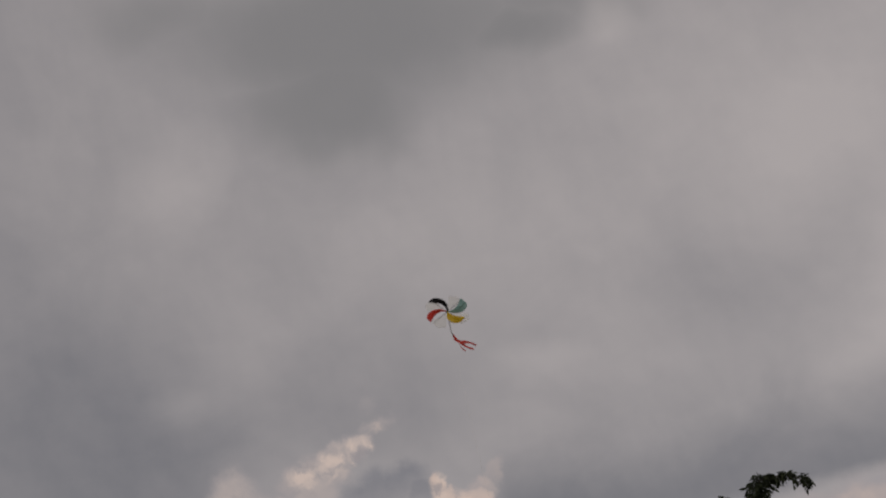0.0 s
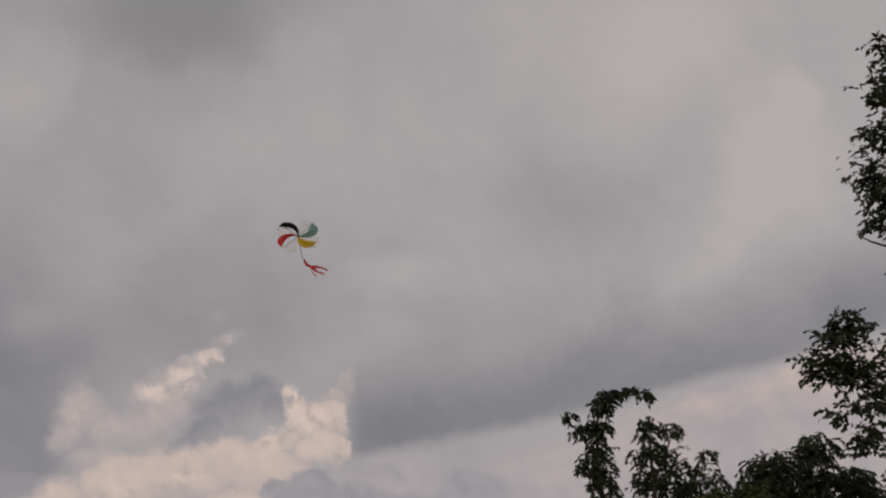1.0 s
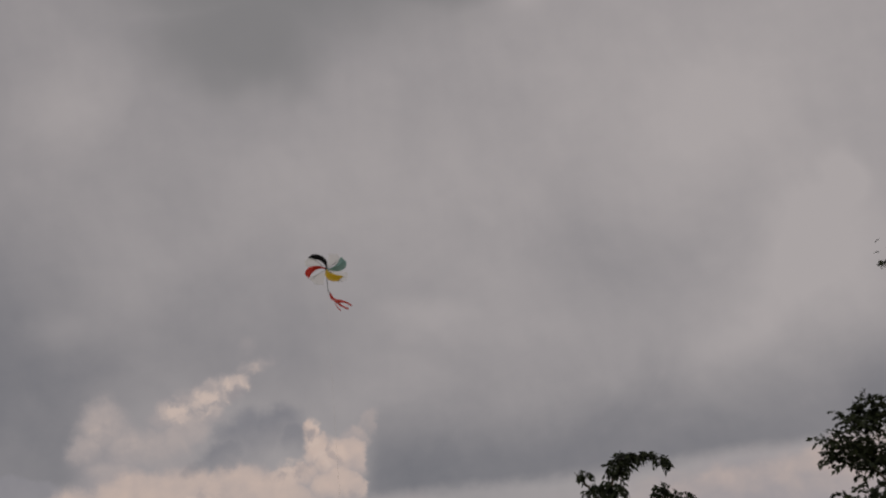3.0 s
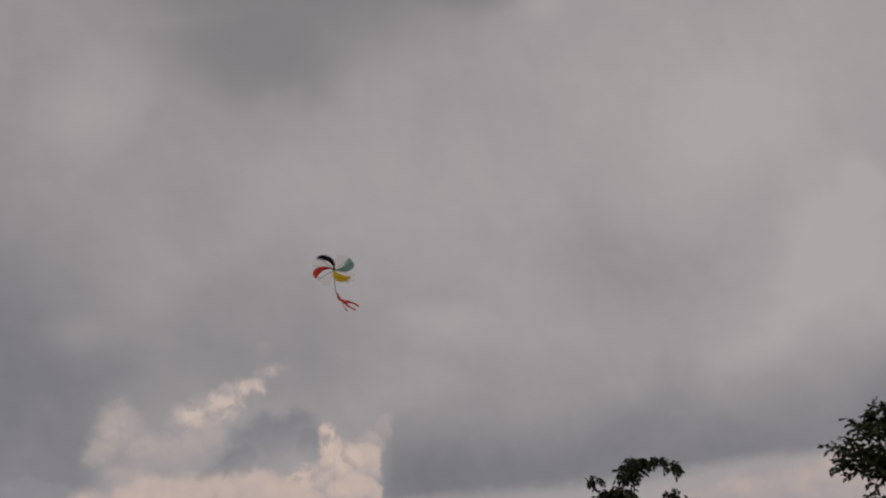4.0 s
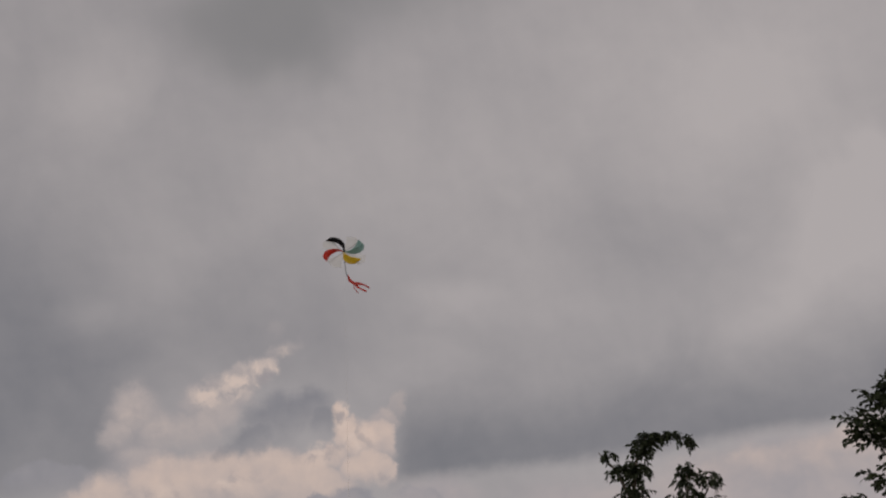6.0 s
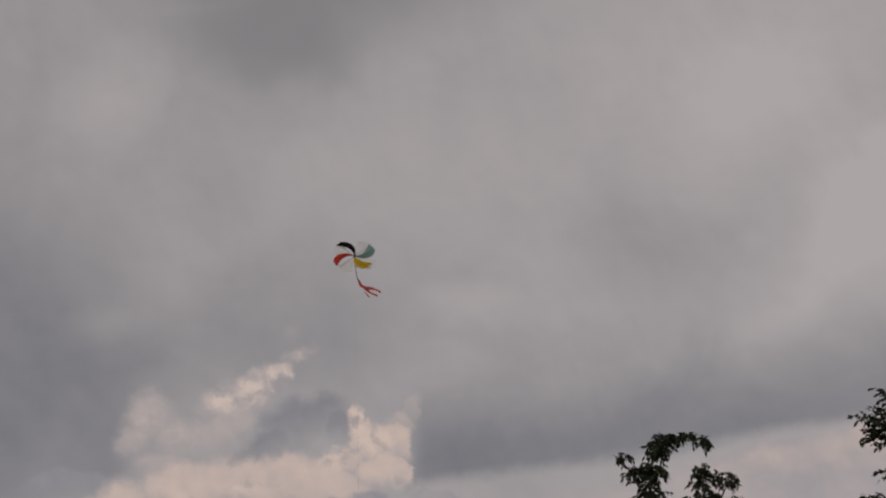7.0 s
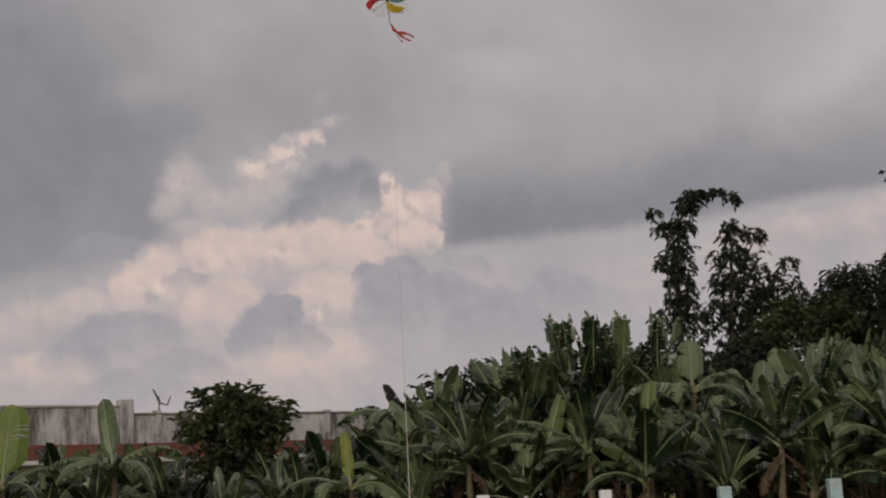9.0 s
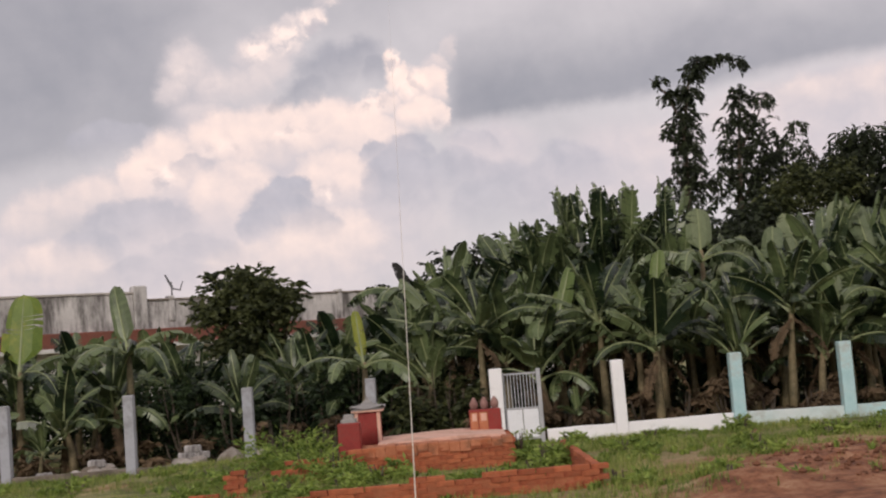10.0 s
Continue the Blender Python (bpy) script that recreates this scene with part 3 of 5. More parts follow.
def fence_post(x, height, mat, label, width=0.2, slant=0.0):
    s = Shape().box(-width / 2, -width / 2, -0.15, width / 2, width / 2, height, 0.014)
    p = part("fence_post", s, mat)
    p.matrix_basis = pose(x, FENCE_Y, 0, 0, slant, 0)
    return tagged(p, label, "fence post", "posts of the boundary fence")


for x, h, slant in ((-8.36, 1.45, -0.4), (-6.05, 1.47, 0.3), (-3.84, 1.44, 0.2), (-1.56, 1.43, 0.6)):
    fence_post(x, h, M_GREY_POST, "bare grey concrete fence post standing in grass", 0.19, slant)
fence_post(-10.6, 1.45, M_GREY_POST, "bare grey concrete fence post standing in grass", 0.19)
fence_post(0.77, 1.42, M_WHITE_PAINT, "white-painted square gate post of concrete", 0.24, 0.4)
fence_post(3.04, 1.41, M_WHITE_PAINT, "white-painted square concrete fence post", 0.22, -0.3)
fence_post(5.22, 1.37, M_TEAL_PAINT, "pale teal painted square concrete fence post", 0.23, 0.3)
fence_post(7.26, 1.42, M_TEAL_PAINT, "pale teal painted square concrete fence post", 0.23, 0.1)
fence_post(9.5, 1.42, M_TEAL_PAINT, "pale teal painted square concrete fence post", 0.23, 0.1)


def low_wall(x0, x1, h0, h1, mat, label):
    n, s = 10, Shape()
    v = []
    for i in range(n + 1):
        x = x0 + (x1 - x0) * i / n
        h = h0 + (h1 - h0) * i / n + 0.012 * noise.noise((x * 2, 0, 5))
        v += [(x, FENCE_Y - 0.07, -0.2), (x, FENCE_Y - 0.07, h - 0.012), (x, FENCE_Y - 0.055, h), (x, FENCE_Y + 0.055, h), (x, FENCE_Y + 0.07, h - 0.012), (x, FENCE_Y + 0.07, -0.2)]
    f = [(i * 6 + k, (i + 1) * 6 + k, (i + 1) * 6 + k + 1, i * 6 + k + 1) for i in range(n) for k in range(5)]
    f += [tuple(range(6)), tuple(n * 6 + k for k in range(5, -1, -1))]
    w = part("low_wall", s.add(v, f), mat)
    return tagged(w, label, "low wall", "low wall between fence posts")


low_wall(1.66, 2.925, 0.24, 0.25, M_WHITE_PAINT, "low white-painted concrete wall below the fence")
low_wall(3.155, 5.10, 0.25, 0.27, M_WHITE_PAINT, "low white and pale painted concrete wall, weathered")
low_wall(5.34, 7.14, 0.27, 0.24, M_PALE_WALL, "low white and pale teal concrete wall below the fence")
low_wall(7.38, 9.38, 0.24, 0.26, M_TEAL_PAINT, "low pale teal concrete wall below the fence")
for a, b in ((-10.5, -8.46), (-8.26, -6.15), (-5.95, -3.94), (-3.74, -1.66), (-1.46, 0.64)):
    low_wall(a, b, 0.12, 0.13, M_MUD, "low dirty concrete footing between grey fence posts")

# gate with bars above a sheet panel
gate = thing("gate", "grey steel gate with vertical bars above white sheet panels, closed", "gate", at=(0.91, FENCE_Y, 0.06))
part("gate_frame", Shape().box(0.0, -0.02, 0, 0.03, 0.02, 1.27, 0.004).box(0.62, -0.035, -0.2, 0.70, 0.035, 1.31, 0.008)
     .box(0.03, -0.018, 1.22, 0.62, 0.018, 1.25, 0.004).box(0.03, -0.018, 0.58, 0.62, 0.018, 0.61, 0.004).box(0.03, -0.018, 0.02, 0.62, 0.018, 0.05, 0.004), M_GATE, gate, "grey steel gate frame")
for i in range(9):
    part("bar", Shape().tube([(0.085 + i * 0.06, 0, 0.61), (0.085 + i * 0.06, 0, 1.22)], [0.009, 0.009], 6), M_GATE, gate)
for a, b in ((0.035, 0.318), (0.332, 0.615)):
    sh = Shape().box(a, -0.01, 0.055, b, 0.01, 0.575, 0.003)
    for k in range(3):
        sh.box(a + 0.03, -0.018, 0.12 + k * 0.15, b - 0.03, -0.009, 0.20 + k * 0.15, 0.003)
    part("sheet_panel", sh, M_GATE_SHEET, gate, "white ribbed sheet metal panel")


# ---- leaves ----
def banana_leaf(rng, length, width, tilt, arch, torn, twist=0.0, hang=0.0, sway=None):
    """A long blade on a midrib that leaves the origin towards +X and bends down. hang: how far its halves fold down from the midrib."""
    n, s = 18, Shape()
    pos, mid = Vector((0, 0, 0)), []
    sway = rng.uniform(-0.25, 0.25) if sway is None else sway
    for i in range(n + 1):
        u = i / n
        a = tilt - arch * u ** 1.4
        mid.append((pos.copy(), Vector((math.cos(a), sway * u, math.sin(a))).normalized(), u))
        pos += Vector((math.cos(a), sway * u, math.sin(a))).normalized() * (length / n)
    fold = rng.uniform(0.15, 0.6) * (1 - hang)

    def rim(i, sgn, droop, frac, slip=0.0):
        p, d, u = mid[i]
        t = max(0.0, (u - 0.13) / 0.87)
        w = width / 2 * min(1.0, t / 0.16) ** 0.7 * max(0.0, 1 - t ** 6) ** 0.5 * frac
        side = d.cross(Vector((0, 0, 1)))
        side = (side.normalized() if side.length > 0.05 else Vector((0, 1, 0))) * sgn
        up = side.cross(d) * sgn
        tw = twist * u
        side, up = side * math.cos(tw) + up * math.sin(tw) * sgn, up * math.cos(tw) - side * math.sin(tw) * sgn
        ang = fold * (1 - 0.9 * frac) - droop * frac
        return p + (side * math.cos(ang) + up * math.sin(ang)) * w + d * (slip + 0.16 * w)

    for sgn in (-1, 1):
        rest = hang * rng.uniform(0.5, 1.5)
        droop, slip = rest + rng.uniform(0.0, 0.3), 0.0
        for i in range(1, n):
            if torn and rng.random() < torn:
                droop = rest + rng.uniform(-0.2, 0.9)
                gap, slip = rng.uniform(0.2, 0.9), rng.uniform(-0.5, 0.6) * length / n
            else:
                gap = 0.0
            a, b = mid[i][0], mid[i + 1][0]
            o0, o1 = rim(i, sgn, droop, 1.0, slip), rim(i + 1, sgn, droop, 1.0, slip)
            o0, o1 = o0.lerp(o1, gap * 0.7), o1.lerp(o0, gap)
            h0, h1 = rim(i, sgn, droop * 0.6, 0.55), rim(i + 1, sgn, droop * 0.6, 0.55)
            h0, h1 = h0.lerp(h1, gap * 0.25), h1.lerp(h0, gap * 0.3)
            q = [(0, 1, 2, 3), (3, 2, 4, 5)] if sgn < 0 else [(3, 2, 1, 0), (5, 4, 2, 3)]
            s.add([a, b, h1, h0, o1, o0], q, 0)
    rib = Shape().tube([p for p, _, _ in mid], [0.034 * (1 - 0.8 * u) * (1.35 if u < 0.1 else 1) for _, _, u in mid], 4, cap=False)
    return s, rib


def leaf_part(name, blade_and_rib, blade_mat, rib_mat, parent, label=""):
    blade, rib = blade_and_rib
    leaf = part(name, blade, blade_mat, parent, label)
    part("midrib", rib, rib_mat, leaf)
    return leaf


def banana_plant(rng, stem, leaves, size, upright, torn, young=0.0, dead=2):
    """Stem, blades and dry hanging leaves round the top of the stem."""
    root = thing("banana_plant", "green banana plant with long torn leaves and a fibrous stem", "banana plant", "banana plants behind the fence")
    lean = (rng.uniform(-0.15, 0.15), rng.uniform(-0.15, 0.15))
    part("stem", Shape().tube([(lean[0] * k * k, lean[1] * k * k, -0.1 + (stem + 0.1) * k) for k in (0, 0.25, 0.5, 0.75, 1)],
                              [0.095, 0.088, 0.078, 0.065, 0.04], 8), M_STEM, root, "pale brown fibrous stem", True)
    top = Vector((lean[0], lean[1], stem * 0.97))
    for i in range(leaves):
        age = i / max(1, leaves - 1)
        heading = i * 2.4 + rng.uniform(-0.4, 0.4)
        tilt = (1.52 - 0.85 * age ** 1.2) * upright + rng.uniform(-0.25, 0.25)
        arch = 0.15 + 1.35 * age ** 1.3 + rng.uniform(-0.25, 0.5) if upright < 1 else 0.1 + 0.3 * age + rng.uniform(-0.05, 0.15)
        fresh = rng.random() < young or (i == 0 and young > 0.4)
        sh = banana_leaf(rng, size * rng.uniform(0.82, 1.1), (0.26 if upright < 1 else 0.20) * size * rng.uniform(0.65, 1.25), tilt, arch, torn * (0.36 + 0.40 * age), rng.uniform(-1.2, 1.2), (0.6 if upright < 0.88 else 0.12) * age * rng.uniform(0.4, 1.3))
        leaf = leaf_part("leaf", sh, M_BANANA_YOUNG if fresh else M_BANANA, M_RIB, root, "fresh yellow-green leaf" if fresh else "")
        leaf.matrix_basis = Matrix.Translation(top - Vector((0, 0, 0.22 * age))) @ Matrix.Rotation(heading, 4, "Z")
    for i in range(dead):
        sh = banana_leaf(rng, size * 0.7, 0.16 * size, -0.5, 1.0, 0.6, rng.uniform(-1, 1))
        leaf = leaf_part("dry_leaf", sh, M_DEAD, M_DEAD, root, "dry brown leaf hanging down")
        leaf.matrix_basis = Matrix.Translation(top - Vector((0, 0, 0.3))) @ Matrix.Rotation(rng.uniform(0, 6.28), 4, "Z")
    return root


plant_rng = random.Random(11)
KINDS = [banana_plant(plant_rng, 1.75, 14, 1.55, 0.86, 0.55, dead=2), banana_plant(plant_rng, 2.15, 15, 1.65, 0.82, 0.65, dead=2),
         banana_plant(plant_rng, 1.35, 11, 1.45, 0.9, 0.45, 0.0, 1), banana_plant(plant_rng, 2.6, 14, 1.75, 0.9, 0.6, dead=2),
         banana_plant(plant_rng, 0.95, 10, 1.4, 0.88, 0.45, 0.0, 1), banana_plant(plant_rng, 3.0, 13, 1.85, 0.92, 0.65, dead=2), banana_plant(plant_rng, 3.25, 9, 2.3, 1.04, 1.1, dead=1),
         banana_plant(plant_rng, 2.3, 14, 1.55, 0.75, 0.7, dead=3)]
used = [False] * len(KINDS)


def plant(kind, x, y, turn):
    if not used[kind]:
        used[kind] = True
        KINDS[kind].matrix_basis = pose(x, y, 0, 0, 0, turn)
        return KINDS[kind]
    return copy_thing(KINDS[kind], pose(x, y, 0, plant_rng.uniform(-4, 4), plant_rng.uniform(-4, 4), turn))


# the tall stand and the rows in front of it
for x, y, kind in ((2.0, 29.6, 5), (2.7, 30.2, 6), (3.3, 29.6, 6), (3.9, 30.0, 6), (4.5, 30.2, 6), (5.0, 30.0, 6), (4.2, 30.8, 6), (2.5, 29.8, 5), (1.9, 30.8, 5), (1.2, 29.4, 1), (5.4, 29.5, 3), (6.3, 29.8, 1), (7.3, 29.4, 1), (8.1, 29.8, 3), (8.9, 29.2, 5),
                   (9.6, 29.6, 5), (10.2, 30.2, 5), (11.0, 29.4, 3), (11.6, 30.0, 5), (0.3, 28.8, 3), (-0.6, 29.4, 1), (4.7, 32.5, 5), (7.4, 32.0, 3), (9.9, 32.5, 5), (12.5, 31.5, 5)):
    plant(kind, x, y, plant_rng.uniform(0, 360))
for x, y, kind in ((0.0, 26.8, 1), (1.1, 26.3, 0), (1.6, 27.4, 1), (2.5, 26.6, 2), (3.4, 27.2, 1), (3.97, 25.2, 0), (5.1, 27.3, 0), (6.0, 26.2, 0), (6.9, 27.2, 1),
                   (7.9, 26.2, 0), (8.7, 27.0, 1), (9.6, 26.4, 1), (10.6, 27.3, 1), (2.2, 28.3, 1), (6.4, 28.3, 1), (8.2, 28.1, 3), (-1.0, 27.3, 0), (4.2, 28.4, 1), (10.0, 28.4, 3), (0.6, 25.9, 7), (1.9, 25.7, 2), (3.0, 25.8, 7), (5.6, 25.5, 2), (6.6, 25.4, 7), (7.3, 25.8, 2), (8.9, 25.5, 7), (3.8, 26.4, 0), (9.9, 25.6, 0), (2.8, 27.7, 7), (5.7, 27.9, 7), (7.4, 28.2, 7), (9.2, 28.0, 7), (-0.5, 26.0, 2), (0.9, 28.0, 7)):
    plant(kind, x, y, plant_rng.uniform(0, 360))
for x, y, kind in ((-2.2, 27.5, 4), (-3.1, 28.4, 2), (-4.3, 27.2, 4), (-5.4, 28.0, 4), (-7.0, 27.0, 2), (-8.0, 28.4, 4), (-6.2, 29.5, 2), (-9.2, 27.2, 2), (-10.4, 28.2, 0),
                   (-2.6, 30.5, 0), (-0.4, 31.5, 1), (-3.8, 31.0, 2), (-11.6, 27.6, 2), (-7.7, 26.0, 4), (-9.9, 26.0, 4), (-3.5, 29.6, 2), (-7.3, 30.2, 0), (-8.9, 30.4, 0)):
    plant(kind, x, y, plant_rng.uniform(0, 360))


for x, y in ((1.4, 25.2), (2.4, 25.0), (3.7, 25.1), (5.0, 25.0), (6.2, 24.9), (7.8, 25.0), (8.6, 25.2), (9.4, 24.9), (0.2, 25.3), (-0.9, 25.1), (-2.3, 25.4), (-4.0, 25.6), (-6.0, 25.5), (-8.2, 25.4)):
    if plant_rng.random() < 0.4:
        plant(4, x, y, plant_rng.uniform(0, 360)).matrix_basis @= Matrix.Scale(plant_rng.uniform(0.4, 0.65), 4)


# single plants that stand out by an upright leaf
def lone_leaf_plant(x, y, stem, height, width, heading, fresh, label, lean=0.0, tip=None, rib=None):
    root = thing("banana_plant", label, "banana plant", "banana plants behind the fence", (x, y, 0))
    part("stem", Shape().tube([(0, 0, -0.1), (0, 0, stem * 0.5), (0.02, 0, stem)], [0.11, 0.09, 0.04], 9), M_STEM, root, "pale fibrous stem", True)
    sh = banana_leaf(plant_rng, height, width, 1.38, 0.12, 0.12, 0.25, 0.0, 0.03)
    leaf = leaf_part("leaf", sh, tip or (M_BANANA_BRIGHT if width > 0.6 else M_BANANA_YOUNG if fresh else M_BANANA), rib or tip or M_RIB, root, "upright fresh yellow-green leaf" if fresh else "upright leaf")
    leaf.matrix_basis = Matrix.Translation((0, 0, stem * 0.97)) @ Matrix.Rotation(radians(lean), 4, "Y") @ Matrix.Rotation(radians(heading), 4, "Z")
    for i in range(5):
        sh = banana_leaf(plant_rng, 1.7, 0.5, 0.75 - 0.1 * i, 1.6, 0.5, plant_rng.uniform(-0.5, 0.5), 0.5)
        leaf = leaf_part("leaf", sh, M_BANANA, M_RIB, root)
        leaf.matrix_basis = Matrix.Translation((0, 0, stem * 0.93)) @ Matrix.Rotation(i * 1.25 + 0.5, 4, "Z")


lone_leaf_plant(-1.78, 26.0, 1.75, 1.15, 0.24, 100, True, "banana plant with one upright yellow-green leaf", -3)
lone_leaf_plant(-8.86, 26.4, 2.1, 1.7, 0.85, 95, True, "banana plant with one broad upright bright leaf", 4)
lone_leaf_plant(-6.65, 26.6, 2.45, 1.45, 0.45, 80, False, "banana plant with one upright green leaf", -14)
for x, y, stem, height, width, heading, lean in ((5.43, 27.2, 3.55, 1.05, 0.58, 95, 6), (6.0, 27.6, 2.9, 0.95, 0.52, 80, 2), (6.54, 28.0, 2.9, 1.1, 0.62, 100, 4), (7.17, 28.4, 3.2, 1.0, 0.48, 85, 12),
                                                  (8.15, 28.6, 2.75, 1.8, 0.62, 95, -12), (9.01, 29.0, 2.95, 1.8, 0.68, 88, 5), (8.6, 28.3, 2.7, 1.6, 0.54, 100, 8), (9.6, 28.8, 3.0, 1.6, 0.60, 92, -6), (7.91, 25.8, 1.5, 1.4, 0.56, 92, -2)):
    lone_leaf_plant(x, y, stem, height, width, heading, False, "banana plant with one broad pale upright leaf", lean, M_BANANA_PALE, M_RIB)
for x, y, stem, height, width, heading, lean in ((2.21, 26.4, 2.3, 1.3, 0.42, 70, 14), (3.37, 27.0, 2.2, 1.1, 0.36, 95, -4), (4.21, 26.0, 2.6, 1.05, 0.34, 60, 3), (1.59, 27.6, 2.5, 1.1, 0.40, 85, -8)):
    lone_leaf_plant(x, y, stem, height, width, heading, False, "banana plant with one fresh green upright leaf", lean, M_BANANA_FRESH, M_RIB)
lone_leaf_plant(-0.78, 28.6, 3.35, 0.80, 0.24, 95, False, "tall banana plant with one dark withered leaf tip", -26, M_WITHERED)


# ---- trees ----
def leaf_cloud(rng, shape, centre, radii, count, size, droop=0.4, slim=0.42, core=0.35):
    """Small folded leaves scattered through an ellipsoid, thicker towards its skin."""
    c = Vector(centre)
    for _ in range(count):
        d = Vector((rng.gauss(0, 1), rng.gauss(0, 1), rng.gauss(0, 1))).normalized() * (core + (1 - core) * rng.random() ** 0.6)
        bump = 1 + 0.28 * noise.noise(c * 0.7 + d * 2.3)
        p = c + Vector((d.x * radii[0], d.y * radii[1], d.z * radii[2])) * bump
        a = rng.uniform(0, 6.283)
        out = Vector((math.cos(a), math.sin(a), rng.uniform(-0.6, 0.5) - droop)).normalized()
        side = out.cross(Vector((rng.uniform(-1, 1), rng.uniform(-1, 1), rng.uniform(0.2, 1)))).normalized()
        up = side.cross(out)
        L = size * rng.uniform(0.6, 1.3)
        w = L * slim * 0.5
        shape.add([p, p + out * L * 0.45 + side * w + up * w * 0.3, p + out * L - Vector((0, 0, droop * L * 0.2)), p + out * L * 0.45 - side * w + up * w * 0.3],
                  [(0, 1, 2), (0, 2, 3)])


def twig_leaves(rng, shape, start, reach, size, droop, slim):
    """Small leaves along a short drooping twig."""
    a = rng.uniform(0, 6.283)
    d = Vector((math.cos(a), math.sin(a), rng.uniform(-0.3, 0.9))).normalized()
    p, n = Vector(start), rng.randint(6, 11)
    for i in range(n):
        d = (d + Vector((0, 0, -droop * 0.22))).normalized()
        p = p + d * reach / n
        out = (d + Vector((rng.uniform(-1, 1), rng.uniform(-1, 1), rng.uniform(-0.8, 0.5) - droop * 0.6)) * 0.9).normalized()
        side = out.cross(Vector((rng.uniform(-1, 1), rng.uniform(-1, 1), rng.uniform(-0.3, 1)))).normalized()
        L = size * rng.uniform(0.6, 1.25)
        w = L * slim * 0.5
        up = side.cross(out) * w * 0.3
        shape.add([p, p + out * L * 0.45 + side * w + up, p + out * L, p + out * L * 0.45 - side * w + up], [(0, 1, 2), (0, 2, 3)])


def tree(name, label, category, at, trunk, limbs, clumps, leaf_mat, seed, size, droop=0.4, slim=0.42, group="", density=1.0, core=0.35, wispy=0.0, narrow=1.0):
    """trunk: points and radii; limbs: the same for each limb; clumps: centre, radii and number of leaves."""
    rng = random.Random(seed)
    root = thing(name, label, category, group, at)
    part("trunk", Shape().tube([p for p, _ in trunk], [r for _, r in trunk], 9), M_BARK, root, "brown bark trunk", True)
    for limb in limbs:
        part("limb", Shape().tube([p for p, _ in limb], [r for _, r in limb], 6), M_BARK, root, "", True)
    crown = Shape()
    for c, r, n in clumps:
        if wispy:
            for _ in range(int(n * density / 8.5)):
                d = Vector((rng.gauss(0, 1), rng.gauss(0, 1), rng.gauss(0, 1))).normalized() * rng.random() ** 0.45
                if noise.noise(Vector(c) * 1.3 + d * 1.9 + Vector((seed, 0, 0))) > 0.22:
                    continue
                twig_leaves(rng, crown, (c[0] + d.x * r[0] * narrow, c[1] + d.y * r[1], c[2] + d.z * r[2]), wispy * rng.uniform(0.6, 1.4), size, droop, slim)
            continue
        k = max(4, int(n / 45))
        for _ in range(k):   # sub-clumps leave gaps
            d = Vector((rng.gauss(0, 1), rng.gauss(0, 1), rng.gauss(0, 1))).normalized() * rng.uniform(0.1, 1.0)
            q = rng.uniform(0.28, 0.62)
            leaf_cloud(rng, crown, (c[0] + d.x * r[0], c[1] + d.y * r[1], c[2] + d.z * r[2]), (r[0] * q, r[1] * q, r[2] * q), int(n / k * density), size, droop, slim, core)
    part("crown", crown, leaf_mat, root, "crown of many small leaves")
    return root


# round dense tree by the building
tree("round_tree", "round dense dark green leafy tree before the building", "tree", (-5.3, 34, 0),
     [((0, 0, -0.1), 0.16), ((0.05, 0, 1.0), 0.13), ((0, 0.05, 2.2), 0.1), ((0, 0, 3.6), 0.04)],
     [[((0, 0, 1.4), 0.07), ((0.7, 0, 2.2), 0.05), ((1.1, 0.1, 2.9), 0.02)], [((0, 0, 1.5), 0.07), ((-0.7, 0, 2.3), 0.05), ((-1.1, -0.1, 3.0), 0.02)]],
     [((0.1, 0, 2.9), (1.1, 1.1, 1.0), 2500), ((-0.35, 0, 3.95), (0.62, 0.7, 0.6), 950), ((0.3, 0, 4.0), (0.6, 0.7, 0.55), 900), ((0.85, 0, 3.5), (0.55, 0.7, 0.45), 700), ((1.25, 0, 3.75), (0.3, 0.3, 0.35), 130),
      ((-0.9, 0, 3.35), (0.42, 0.6, 0.4), 520), ((0, 0, 2.0), (1.15, 1.0, 0.9), 2600)], M_TREE_OLIVE, 3, 0.2, 0.25, 0.5, density=1.6, wispy=0.4)

